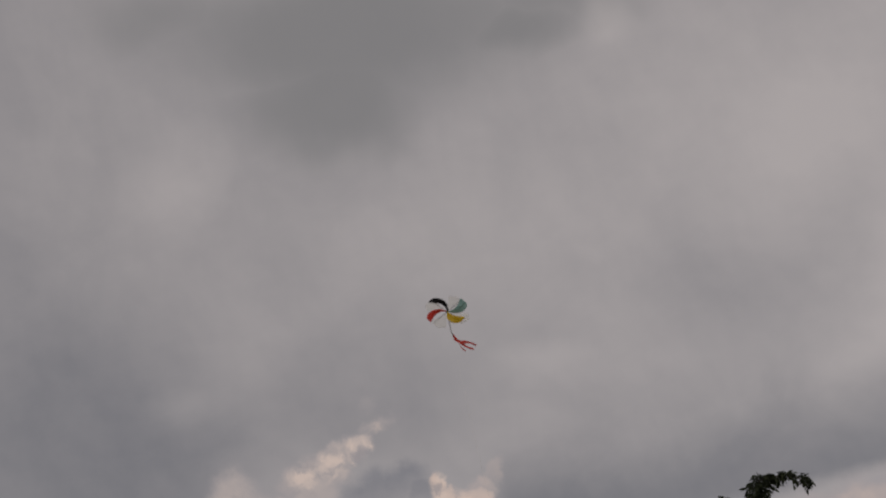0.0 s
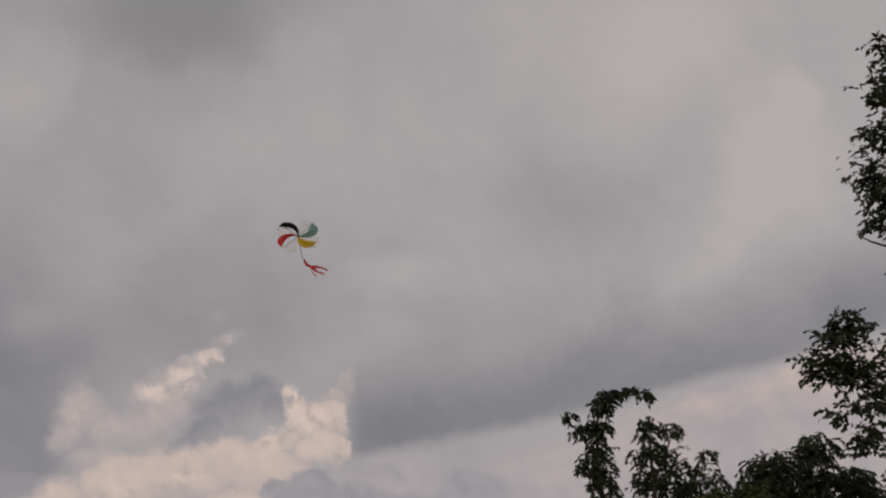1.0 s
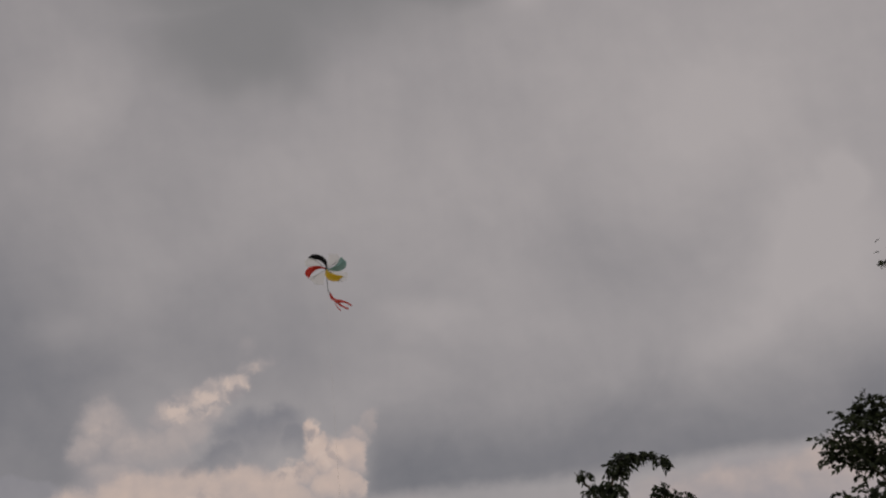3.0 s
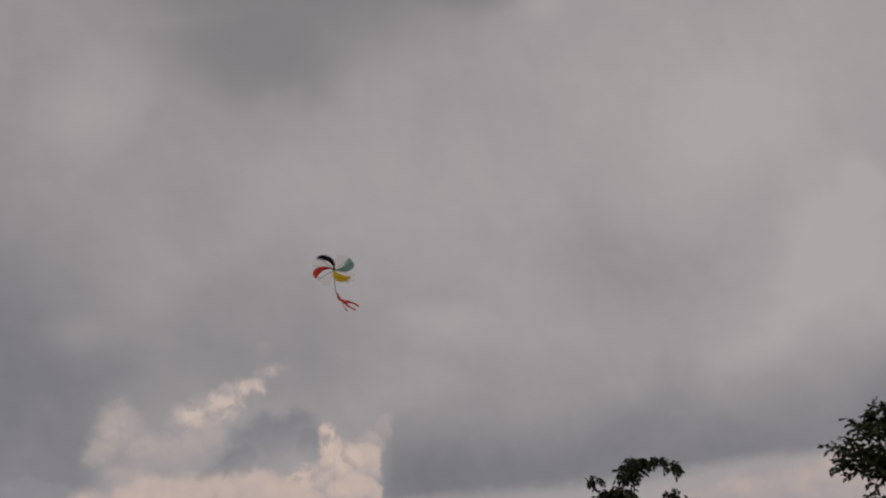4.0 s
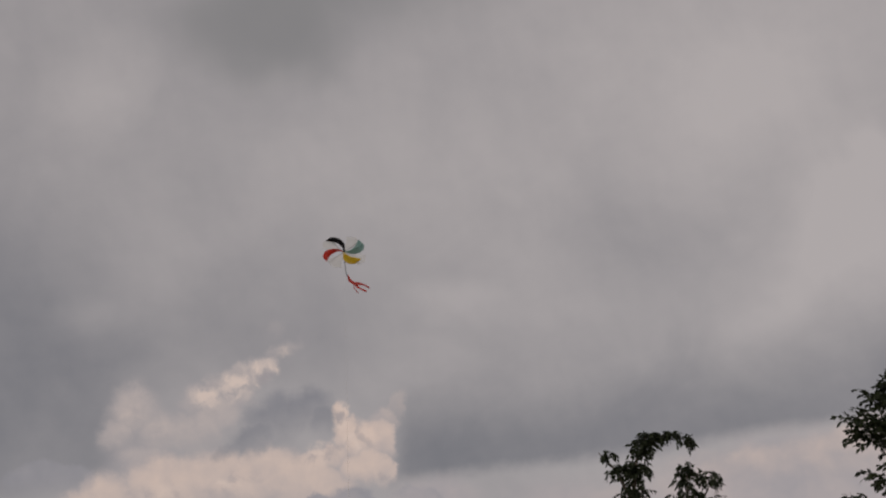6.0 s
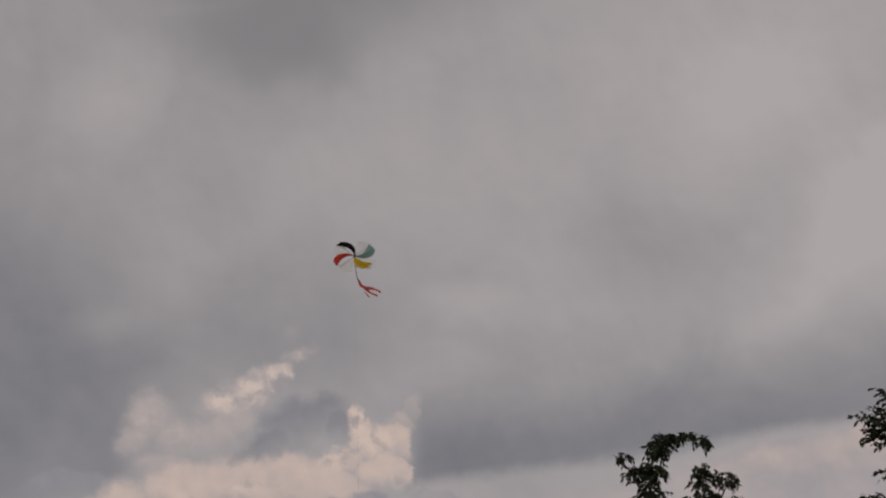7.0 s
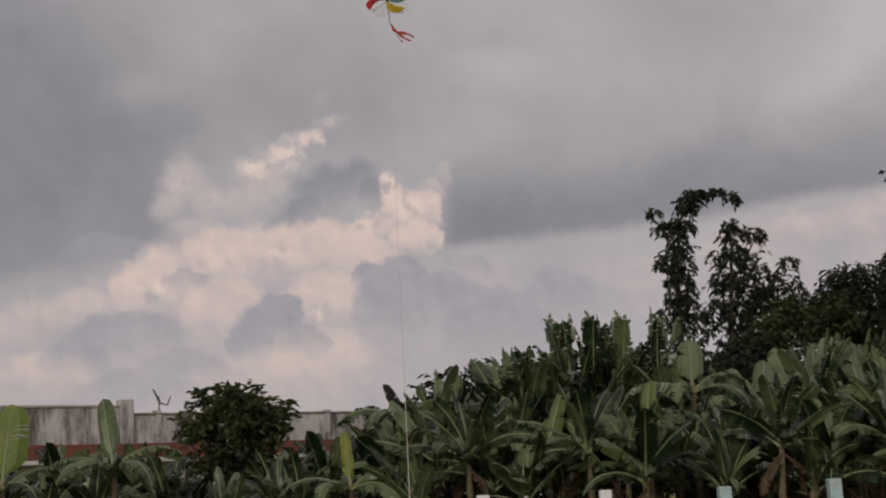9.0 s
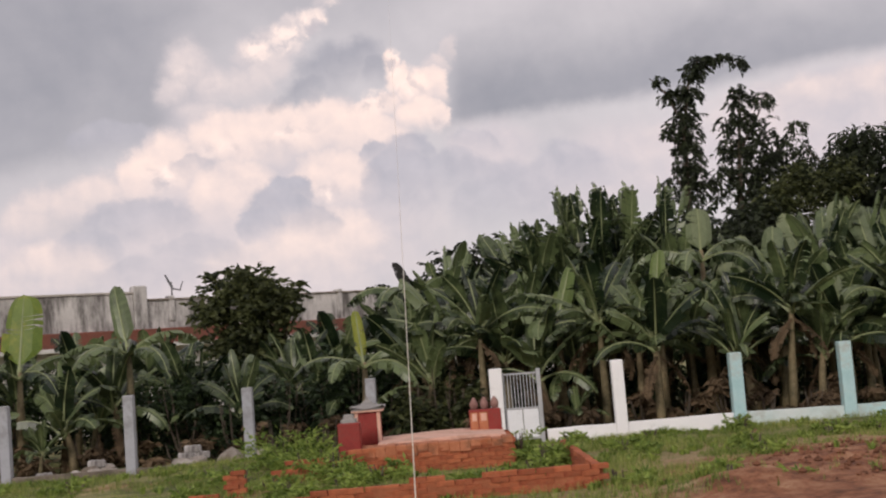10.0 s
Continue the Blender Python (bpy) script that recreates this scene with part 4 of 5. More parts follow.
# slender drooping pair on the right, the first with an arm at its tip
tree("slender_tree", "slender dark tree with drooping leaf tufts and one arching top branch", "tree", (7.87, 40, 0),
     [((0, 0, -0.1), 0.16), ((0.05, 0, 3), 0.13), ((-0.1, 0, 6), 0.1), ((0.0, 0, 8.4), 0.07), ((0.3, 0, 10.0), 0.035)],
     [[((0.25, 0, 9.8), 0.035), ((0.6, 0, 10.4), 0.025), ((1.3, 0, 10.5), 0.02), ((2.2, 0, 10.2), 0.01)], [((0, 0, 8.4), 0.05), ((-0.5, 0, 9.5), 0.03), ((-0.95, 0, 10.0), 0.012)],
      [((0, 0, 6.6), 0.05), ((0.5, 0.1, 7.2), 0.02)], [((0, 0, 6.0), 0.05), ((-0.5, -0.1, 6.9), 0.02)], [((-0.05, 0, 7.6), 0.04), ((-0.6, 0, 8.3), 0.015)]],
     [((0.45, 0, 10.15), (0.34, 0.4, 0.30), 250), ((0.75, 0, 10.5), (0.36, 0.3, 0.16), 120), ((1.3, 0, 10.52), (0.42, 0.3, 0.10), 150), ((1.95, 0, 10.32), (0.32, 0.3, 0.10), 90), ((-0.70, 0, 9.85), (0.17, 0.3, 0.14), 60), ((-0.42, 0, 9.45), (0.20, 0.3, 0.24), 95),
      ((0.2, 0, 9.4), (0.36, 0.4, 0.45), 300), ((0.0, 0, 8.6), (0.5, 0.45, 0.5), 380), ((-0.55, 0, 8.3), (0.22, 0.3, 0.25), 80), ((0.05, 0, 7.8), (0.5, 0.5, 0.5), 400), ((0, 0, 7.0), (0.58, 0.5, 0.5), 420), ((-0.6, 0, 6.6), (0.25, 0.3, 0.3), 90), ((0.05, 0, 6.2), (0.62, 0.55, 0.6), 450),
      ((0.05, 0, 5.3), (0.66, 0.6, 0.6), 400), ((-0.1, 0, 4.4), (0.8, 0.6, 0.6), 380), ((-1.3, 0, 5.3), (0.7, 0.5, 0.45), 200)], M_TREE, 4, 0.2, 0.75, 0.36, "slender trees", density=2.3, wispy=0.30, narrow=0.85)
tree("slender_tree", "slender dark tree with drooping leaf tufts beside a taller one", "tree", (9.6, 40.5, 0),
     [((0, 0, -0.1), 0.16), ((0.05, 0, 3), 0.13), ((-0.1, 0, 6), 0.1), ((0.1, 0, 8.2), 0.05), ((0.2, 0, 9.4), 0.02)],
     [[((0.1, 0, 7.6), 0.05), ((0.7, 0, 8.6), 0.03), ((1.1, 0, 9.3), 0.012)], [((0, 0, 6.0), 0.05), ((1.2, 0.1, 7.4), 0.03), ((2.0, 0.1, 8.4), 0.012)], [((0, 0, 6), 0.05), ((-0.6, 0, 7.2), 0.02)]],
     [((0.2, 0, 9.3), (0.45, 0.45, 0.35), 220), ((0.85, 0, 9.2), (0.35, 0.3, 0.25), 120), ((0.1, 0, 8.5), (0.6, 0.5, 0.5), 340), ((0.0, 0, 7.6), (0.75, 0.6, 0.6), 480), ((0.2, 0, 6.7), (0.95, 0.7, 0.6), 560),
      ((0.8, 0, 8.1), (0.5, 0.4, 0.5), 240), ((1.1, 0, 7.3), (0.6, 0.5, 0.5), 280), ((1.5, 0, 7.6), (0.3, 0.3, 0.35), 90), ((1.9, 0, 8.2), (0.25, 0.25, 0.3), 60), ((0.9, 0, 7.0), (0.7, 0.5, 0.5), 300), ((0.6, 0, 5.8), (1.3, 0.8, 0.7), 900), ((1.7, 0, 6.7), (0.7, 0.6, 0.6), 420), ((-0.7, 0, 6.6), (0.5, 0.5, 0.7), 240)], M_TREE, 5, 0.22, 0.7, 0.34, "slender trees", density=2.0, wispy=0.36, narrow=0.8)
tree("bushy_tree", "low bushy olive-green tree behind the banana plants", "tree", (10.6, 38.5, 0),
     [((0, 0, -0.1), 0.14), ((0, 0, 2.5), 0.1), ((0.1, 0, 4.6), 0.04)], [[((0, 0, 2.5), 0.06), ((0.7, 0, 4.2), 0.02)], [((0, 0, 2.5), 0.06), ((-0.8, 0, 4.1), 0.02)]],
     [((0, 0, 5.6), (1.4, 1.0, 0.8), 1900), ((0.3, 0.3, 6.3), (0.9, 0.8, 0.6), 700), ((1.5, 0.2, 6.2), (0.8, 0.8, 0.7), 800), ((0.8, 0, 4.6), (1.2, 1.0, 0.9), 1300), ((-0.8, 0, 4.4), (1.0, 0.9, 0.8), 1000)], M_TREE_OLIVE, 6, 0.2, 0.3, 0.45)
tree("feathery_tree", "dark feathery tree with drooping foliage", "tree", (13.2, 40, 0),
     [((0, 0, -0.1), 0.18), ((0.1, 0, 3), 0.14), ((0, 0, 5.5), 0.1), ((0.2, 0, 7.6), 0.03)],
     [[((0, 0, 5), 0.07), ((-0.9, 0, 6.6), 0.04), ((-1.6, 0, 7.4), 0.015)], [((0, 0, 5), 0.07), ((1.0, 0, 6.6), 0.04), ((1.8, 0, 7.2), 0.015)]],
     [((0.2, 0, 7.2), (1.1, 0.9, 0.8), 1500), ((-1.0, 0, 6.6), (0.9, 0.8, 0.7), 1000), ((1.4, 0, 6.9), (0.9, 0.8, 0.7), 900), ((0.1, 0, 6.0), (1.5, 1.0, 0.8), 1700), ((2.1, 0, 6.0), (0.6, 0.6, 0.7), 420),
      ((-1.7, 0, 7.5), (0.35, 0.3, 0.4), 70), ((1.7, 0, 7.9), (0.6, 0.6, 0.5), 520), ((0.0, 0, 4.9), (1.7, 1.0, 0.8), 1200), ((2.5, 0, 6.8), (0.6, 0.5, 0.45), 420), ((3.1, 0, 6.4), (0.5, 0.5, 0.5), 320), ((3.5, 0, 6.0), (0.35, 0.4, 0.4), 160)], M_TREE, 7, 0.22, 0.8, 0.34, density=2.6, wispy=0.5)
# great tree at the edge of the yard, its open crown reaching in from the right
tree("great_tree", "tall open-crowned dark tree with clustered leaves", "tree", (19.5, 36, 0),
     [((0, 0, -0.2), 0.45), ((0.1, 0, 4), 0.36), ((-0.2, 0, 8), 0.28), ((0, 0, 13), 0.18), ((-0.1, 0, 19), 0.06)],
     [[((-0.1, 0, 5.0), 0.16), ((-1.8, 0, 6.4), 0.1), ((-3.6, 0, 8.0), 0.06), ((-5.0, 0, 9.6), 0.02)], [((-2.6, 0, 7.0), 0.05), ((-4.0, 0, 7.3), 0.03), ((-4.8, 0, 7.5), 0.012)],
      [((-3.4, 0, 7.8), 0.05), ((-4.2, 0, 9.4), 0.03), ((-4.3, 0, 10.6), 0.012)], [((0, 0, 10), 0.12), ((-1.5, 0, 12.4), 0.07), ((-2.8, 0, 14.4), 0.03), ((-3.1, 0, 15.4), 0.012)],
      [((-1.8, 0, 12.8), 0.05), ((-2.9, 0, 13.3), 0.03), ((-3.3, 0, 13.6), 0.012)], [((0, 0, 13.5), 0.1), ((-1.0, 0, 16.5), 0.05), ((-1.5, 0, 19.2), 0.02)], [((0, 0, 9), 0.1), ((2.5, 0, 12), 0.05), ((4, 0, 14), 0.02)]],
     [((-4.5, 0, 10.6), (0.75, 0.8, 0.6), 330), ((-5.3, 0, 9.6), (0.7, 0.8, 0.6), 330), ((-4.3, 0, 9.3), (0.8, 0.8, 0.55), 300), ((-3.6, 0, 8.4), (0.9, 0.8, 0.6), 300), ((-4.9, 0, 8.2), (0.6, 0.6, 0.35), 130),
      ((-4.6, 0, 7.3), (0.5, 0.6, 0.5), 150), ((-3.4, 0, 6.6), (0.8, 0.8, 0.6), 220), ((-3.0, 0, 9.8), (0.8, 0.8, 0.8), 300),
      ((-2.4, 0, 15.4), (0.55, 0.6, 0.5), 230), ((-2.0, 0, 14.7), (0.7, 0.6, 0.4), 230), ((-2.5, 0, 13.9), (0.5, 0.5, 0.35), 130), ((-1.6, 0, 13.4), (0.8, 0.7, 0.6), 260), ((-1.7, 0, 16.6), (0.6, 0.6, 0.7), 260),
      ((-1.1, 0, 18.2), (0.7, 0.7, 0.8), 300), ((-0.6, 0, 19.6), (0.7, 0.7, 0.7), 260), ((-1.6, 0, 11.6), (0.9, 0.8, 0.9), 300)], M_TREE, 8, 0.2, 0.25, 0.5, density=3.3, wispy=0.4)
tree("great_tree", "tall open-crowned dark tree, inner crown of clustered leaves", "tree", (20.6, 38, 0),
     [((0, 0, -0.2), 0.4), ((0.1, 0, 6), 0.3), ((0, 0, 14), 0.12), ((0, 0, 19), 0.04)], [[((0, 0, 8), 0.1), ((1.6, 0, 11), 0.03)]],
     [((0, 0, 12), (2.4, 2, 2.4), 1600), ((0, 0, 16), (2.2, 2, 2.4), 1500), ((0, 0, 8.5), (2.4, 2, 1.8), 1100)], M_TREE, 9, 0.26, 0.2, 0.5)

# dark trees behind the banana stand
for k, (x, y, h, w) in enumerate(((0.6, 36, 4.9, 1.5), (2.2, 37, 5.2, 1.6), (-1.3, 37.5, 4.1, 1.2), (-0.4, 36.6, 4.4, 1.0), (9.4, 38, 5.8, 1.2), (8.2, 38.2, 5.2, 1.0), (4.6, 37, 5.2, 1.5), (7.0, 37, 4.9, 1.5), (5.9, 35.5, 5.3, 1.0), (8.6, 36.5, 5.2, 1.2), (3.0, 35.5, 5.0, 1.2), (13.8, 37, 4.6, 1.6), (16.5, 38, 4.4, 1.8), (10.3, 36.4, 4.6, 1.5), (12.0, 36.6, 4.6, 1.5))):
    tree("backing_tree", "dense dark green tree behind the banana plants", "tree", (x, y, 0),
         [((0, 0, -0.1), 0.14), ((0, 0, 2), 0.1), ((0, 0, h - 0.8), 0.04)], [[((0, 0, 1.8), 0.06), ((w * 0.6, 0, h * 0.65), 0.02)], [((0, 0, 1.8), 0.06), ((-w * 0.6, 0, h * 0.65), 0.02)]],
         [((0, 0, h - 0.9), (w * 0.8, w * 0.8, 0.85), 1300), ((w * 0.4, 0, h - 1.5), (w * 0.8, w, 0.9), 1000), ((-w * 0.5, 0, h - 1.5), (w * 0.8, w, 0.8), 1000), ((0, 0, h - 2.4), (w, w, 1.0), 900)],
         M_TREE, 20 + k, 0.2, 0.3, 0.5, "dark trees behind the banana plants", density=1.5, wispy=0.4)


# low shrubs that fill the dark ground behind the fence
def shrub(x, y, w, h, n, seed, mat=M_SHRUB, label="dark green shrub growing behind the fence", name="shrub", size=0.17):
    rng = random.Random(seed)
    root = thing(name, label, name, "shrubs behind the fence" if name == "shrub" else "weeds in the yard", (x, y, 0))
    for _ in range(4):
        a, b = rng.uniform(-w, w) * 0.5, rng.uniform(-0.3, 0.3)
        part("twig", Shape().tube([(a * 0.2, b * 0.2, -0.05), (a * 0.7, b, h * 0.4), (a, b, h * 0.85)], [0.025, 0.018, 0.006], 5), M_BARK, root)
    leaves = Shape()
    weedy = name == "weed"
    for _ in range(max(3, n // 60 if weedy else n // 90)):
        c = (rng.uniform(-w, w) * 0.85, rng.uniform(-0.5, 0.5), h * rng.uniform(0.1, 0.8))
        if weedy:   # spikes of narrow leaves
            for _ in range(16):
                twig_leaves(rng, leaves, (c[0] + rng.uniform(-0.12, 0.12), c[1] + rng.uniform(-0.12, 0.12), c[2] * rng.uniform(0.3, 1.0)), h * 0.5, size, 0.1, 0.3)
        else:
            leaf_cloud(rng, leaves, c, (w * 0.35, 0.4, h * 0.22), 90, size, 0.3, 0.45, 0.1)
    part("foliage", leaves, mat, root)
    return root


shrub_rng = random.Random(5)
for i in range(15):
    shrub(-11.5 + i * 0.72, 28.3 + shrub_rng.uniform(-1, 2.5), 0.9, shrub_rng.uniform(1.6, 2.5), 900, 100 + i)
for i in range(22):
    shrub(-11.8 + i * 1.15, 31.5 + shrub_rng.uniform(-0.8, 0.8), 1.1, shrub_rng.uniform(1.7, 2.4), 900, 200 + i)
for i in range(14):
    shrub(0.3 + i * 0.8, 28.6 + shrub_rng.uniform(-0.5, 0.5), 0.8, shrub_rng.uniform(0.9, 1.5), 500, 300 + i)


for i in range(17):
    shrub(-2.5 + i * 1.0, 34.0 + shrub_rng.uniform(-0.4, 0.4), 0.9, shrub_rng.uniform(2.2, 2.8), 1300, 500 + i)
for i in range(10):
    shrub(-5.6 + i * 0.5, 27.4 + shrub_rng.uniform(-0.8, 0.8), 0.7, shrub_rng.uniform(1.1, 1.9), 600, 540 + i)
for x, y, w, h, n, seed in ((-0.75, 25.5, 0.6, 1.5, 900, 561), (0.05, 25.7, 0.5, 1.25, 700, 562), (-0.3, 26.0, 0.6, 1.8, 800, 563)):
    shrub(x, y, w, h, n, seed, M_TREE_OLIVE, "leafy green shrub growing beside the gate post")
dry_rng = random.Random(8)
for i in range(13):
    shrub(0.6 + i * 0.78, 25.6 + dry_rng.uniform(-0.5, 0.9), 0.55, dry_rng.uniform(0.5, 1.05), 300, 400 + i, M_DEAD, "dry brown undergrowth below the banana plants", size=0.2)
for i in range(9):
    shrub(-9.6 + i * 1.0, 26.2 + dry_rng.uniform(-0.6, 0.9), 0.6, dry_rng.uniform(0.5, 0.9), 260, 420 + i, M_DEAD, "dry brown undergrowth below the banana plants", size=0.2)


# ---- building ----
def facade_frame(u):
    """A point on the building's front line, u metres from its near end."""
    return Vector((-19.0, 42.0, 0)) + Vector((0.835, 0.55, 0)) * u


building = thing("building", "long low building with a stained concrete parapet and red-brown eaves", "building", at=(-19.0, 42.0, 0), turn=math.degrees(math.atan2(0.55, 0.835)))
part("wall", Shape().box(0, 0.3, -0.1, 34, 9, 3.2, 0.02), M_CREAM, building, "pale cream wall")
part("eaves_band", Shape().box(-0.2, -0.25, 3.1, 34.2, 0.3, 3.70, 0.03), M_BROWN, building, "red-brown painted eaves band")
part("gutter", Shape().box(-0.2, -0.42, 3.02, 34.2, -0.25, 3.16, 0.02), M_CREAM, building, "pale gutter edge")
part("parapet", Shape().box(-0.2, 0.0, 3.70, 9.05, 0.3, 5.02, 0.03), M_PARAPET, building, "weathered pale concrete parapet with dark stains")
part("parapet", Shape().box(9.55, 0.0, 3.70, 34.2, 0.3, 4.74, 0.03), M_PARAPET, building, "weathered pale concrete parapet with dark stains")
part("pier", Shape().box(9.05, -0.1, 3.70, 9.55, 0.4, 5.3, 0.03), M_PARAPET, building, "concrete pier in the parapet")
part("coping", Shape().box(-0.25, -0.05, 5.02, 9.05, 0.36, 5.10, 0.02), M_RUBBLE, building, "dark coping")
part("coping", Shape().box(9.55, -0.05, 4.74, 34.25, 0.36, 4.81, 0.02), M_RUBBLE, building, "dark coping")
for u in (10.4, 17.5, 22.3, 27.0):
    part("pier", Shape().box(u, -0.05, 3.98, u + 0.22, 0.35, 4.9, 0.02), M_PARAPET, building)
part("roof", Shape().box(-0.1, 0.3, 3.9, 34.1, 9.1, 4.05, 0.02), M_PARAPET, building, "flat concrete roof")
antenna = thing("antenna", "thin metal aerial standing on the parapet", "antenna", at=tuple(facade_frame(10.5) + Vector((0, 0.2, 4.8))))
part("mast", Shape().tube([(0, 0, -0.05), (0, 0, 0.62)], [0.035, 0.03], 6), M_METAL, antenna)
part("boom", Shape().tube([(0.02, 0, 0.42), (-0.22, 0, 0.9)], [0.06, 0.035], 6), M_METAL, antenna)
part("boom", Shape().tube([(0.0, 0, 0.38), (0.3, 0.05, 0.3), (0.42, 0.05, 0.62)], [0.032, 0.03, 0.02], 6), M_METAL, antenna)


# ---- tomb and shrines in the yard ----
def brick_mesh(length, seed):
    rng = random.Random(seed)
    s = Shape().box(-length / 2, -0.05, 0, length / 2, 0.05, 0.059, 0.006)
    s.v = [(x + rng.uniform(-0.004, 0.004), y + rng.uniform(-0.004, 0.004), z + rng.uniform(-0.003, 0.003)) for x, y, z in s.v]
    return s.mesh("brick", M_BRICK)


BRICKS = [brick_mesh(0.206, k) for k in range(4)]
brick_rng = random.Random(9)


def brick_wall(parent, start, along, length, courses, profile):
    """Courses of bricks 6 cm high; profile(d) tells how many courses stand at d metres."""
    deg = math.degrees(math.atan2(along[1], along[0]))
    for c in range(courses):
        d = 0.105 if c % 2 == 0 else 0.21
        while d < length:
            if c < profile(d) and brick_rng.random() > 0.02:
                ob = new("brick", brick_rng.choice(BRICKS))
                ob.parent = parent
                ob.matrix_basis = pose(start[0] + along[0] * d + brick_rng.uniform(-0.006, 0.006), start[1] + along[1] * d + brick_rng.uniform(-0.02, 0.02), start[2] + c * 0.062,
                                       brick_rng.uniform(-1.5, 1.5), brick_rng.uniform(-1, 1), deg + brick_rng.uniform(-2, 2))
            d += 0.21


kerb = thing("brick_kerb", "low broken red brick wall round a grassy grave plot", "brick wall")
part("mortar", Shape().box(-1.05, 15.02, -0.1, 1.60, 15.10, 0.22).box(1.56, 15.1, -0.1, 1.63, 20.0, 0.24).box(-2.6, 15.02, -0.1, -1.05, 15.1, 0.15), M_MORTAR, kerb, "crumbling mortar core")
brick_wall(kerb, (-2.6, 15.06, -0.06), (1, 0), 4.25, 6, lambda d: 4 if d < 0.9 else (5 if d < 1.9 or 2.5 < d < 2.75 else 6))
brick_wall(kerb, (1.60, 15.1, -0.02), (0, 1), 4.9, 5, lambda d: 5)

tomb = thing("tomb", "stepped red brick tomb with a faded pink plaster top", "tomb")
part("core", Shape().box(-1.62, 19.495, -0.1, 0.82, 21.9, 0.40), M_MORTAR, tomb, "rough mortar core")
brick_wall(tomb, (-1.66, 19.52, -0.02), (1, 0), 2.5, 7, lambda d: 7)
brick_wall(tomb, (0.80, 19.6, -0.02), (0, 1), 2.2, 7, lambda d: 7)
slab = Shape()
sx, prof = [-1.25, -0.9, -0.5, -0.1, 0.3, 0.6, 0.75], [0.41, 0.425, 0.44, 0.45, 0.445, 0.43, 0.415]
sv = []
for x, z in zip(sx, prof):
    sv += [(x, 20.05, 0.40), (x, 20.05, z + 0.02), (x, 21.6, z + 0.05), (x, 21.6, 0.40)]
slab.add(sv, [(i * 4 + k, (i + 1) * 4 + k, (i + 1) * 4 + (k + 1) % 4, i * 4 + (k + 1) % 4) for i in range(6) for k in range(4)] + [(3, 2, 1, 0), (24, 25, 26, 27)])
# crumbling plaster over the brick front
for k in range(14):
    x0 = -1.42 + k * 0.16
    drop = 0.15 + 0.09 * noise.noise((k * 0.9, 3, 1)) - (0.06 if k > 9 else 0)
    ledge = Shape().box(x0, 19.462 + 0.012 * noise.noise((k * 1.7, 0, 8)), 0.425 - drop, x0 + 0.16, 20.05, 0.425 + 0.02 * noise.noise((k * 0.8, 5, 2)), 0.012)
    part("ledge_piece", ledge, M_ORANGE, tomb, "crumbling orange plaster")

part("slab", slab, M_PINK, tomb, "faded pink plaster slab, arched")
brick_step = thing("brick_step", "short broken brick edging overgrown with weeds", "brick wall")
brick_wall(brick_step, (-2.80, 19.25, 0.03), (0.975, 0.22), 1.1, 5, lambda d: 3 if d < 0.25 else (5 if d < 0.75 else 4))
part("mortar", Shape().tube([(-2.72, 19.29, 0.10), (-1.85, 19.48, 0.10)], [0.11, 0.11], 4), M_MORTAR, brick_step)

brick_stub = thing("brick_stub", "short crumbling stub of red brickwork standing in weeds", "brick wall")
brick_wall(brick_stub, (-3.28, 18.0, -0.02), (1, 0), 0.32, 6, lambda d: 6 if d < 0.25 else 0)
part("mortar", Shape().box(-3.24, 17.98, -0.1, -3.0, 18.04, 0.28), M_MORTAR, brick_stub, "crumbling mortar core")
low_edging = thing("brick_edging", "low line of red bricks half sunk in the grass", "brick wall")
brick_wall(low_edging, (-3.75, 17.35, -0.02), (1, 0.02), 0.75, 2, lambda d: 2 if 0.1 < d < 0.6 else 1)

left_pillar = thing("red_pillar", "square dark red painted grave pillar with a small cap", "pillar", "red pillars of the tomb", (-1.66, 20.0, 0))
part("shaft", Shape().box(-0.17, -0.17, -0.1, 0.17, 0.17, 0.80, 0.015), M_RED, left_pillar)
part("cap", Shape().box(-0.12, -0.12, 0.80, 0.12, 0.12, 0.86, 0.012).box(-0.08, -0.08, 0.86, 0.08, 0.08, 0.93, 0.02), M_ROOF_TILE, left_pillar, "small grey cap")
shrine = thing("shrine", "small red shrine with pink trim under a grey pitched roof", "shrine", at=(-1.42, 20.9, 0))
part("body", Shape().box(-0.20, -0.18, -0.1, 0.20, 0.18, 0.92, 0.012), M_RED, shrine)
part("trim", Shape().box(0.15, -0.2, 0.0, 0.205, -0.14, 0.92, 0.006).box(-0.205, -0.2, 0.0, -0.15, -0.14, 0.92, 0.006).box(-0.25, -0.24, 0.92, 0.25, 0.24, 0.97, 0.01), M_PINK, shrine, "pale pink trim")
roof = Shape()
for k in range(4):   # four concave slopes with upturned corners
    a0, a1 = math.pi / 4 + k * math.pi / 2, math.pi / 4 + (k + 1) * math.pi / 2
    rings = []
    for r, z, lift in ((0.40, 0.965, 0.05), (0.27, 1.01, 0.012), (0.14, 1.05, 0.0), (0.03, 1.12, 0.0)):
        p0, p1 = Vector((r * math.cos(a0), r * math.sin(a0), z + lift)), Vector((r * math.cos(a1), r * math.sin(a1), z + lift))
        m = (p0 + p1) / 2 - Vector((0, 0, lift))
        rings.append([p0, m, p1])
    roof.add([p for g in rings for p in g], [(i * 3 + q, i * 3 + q + 1, i * 3 + q + 4, i * 3 + q + 3) for i in range(3) for q in range(2)])
roof.box(-0.25, -0.25, 0.95, 0.25, 0.25, 0.972, 0.006)
part("roof", roof, M_ROOF_TILE, shrine, "grey pagoda roof with upturned corners")
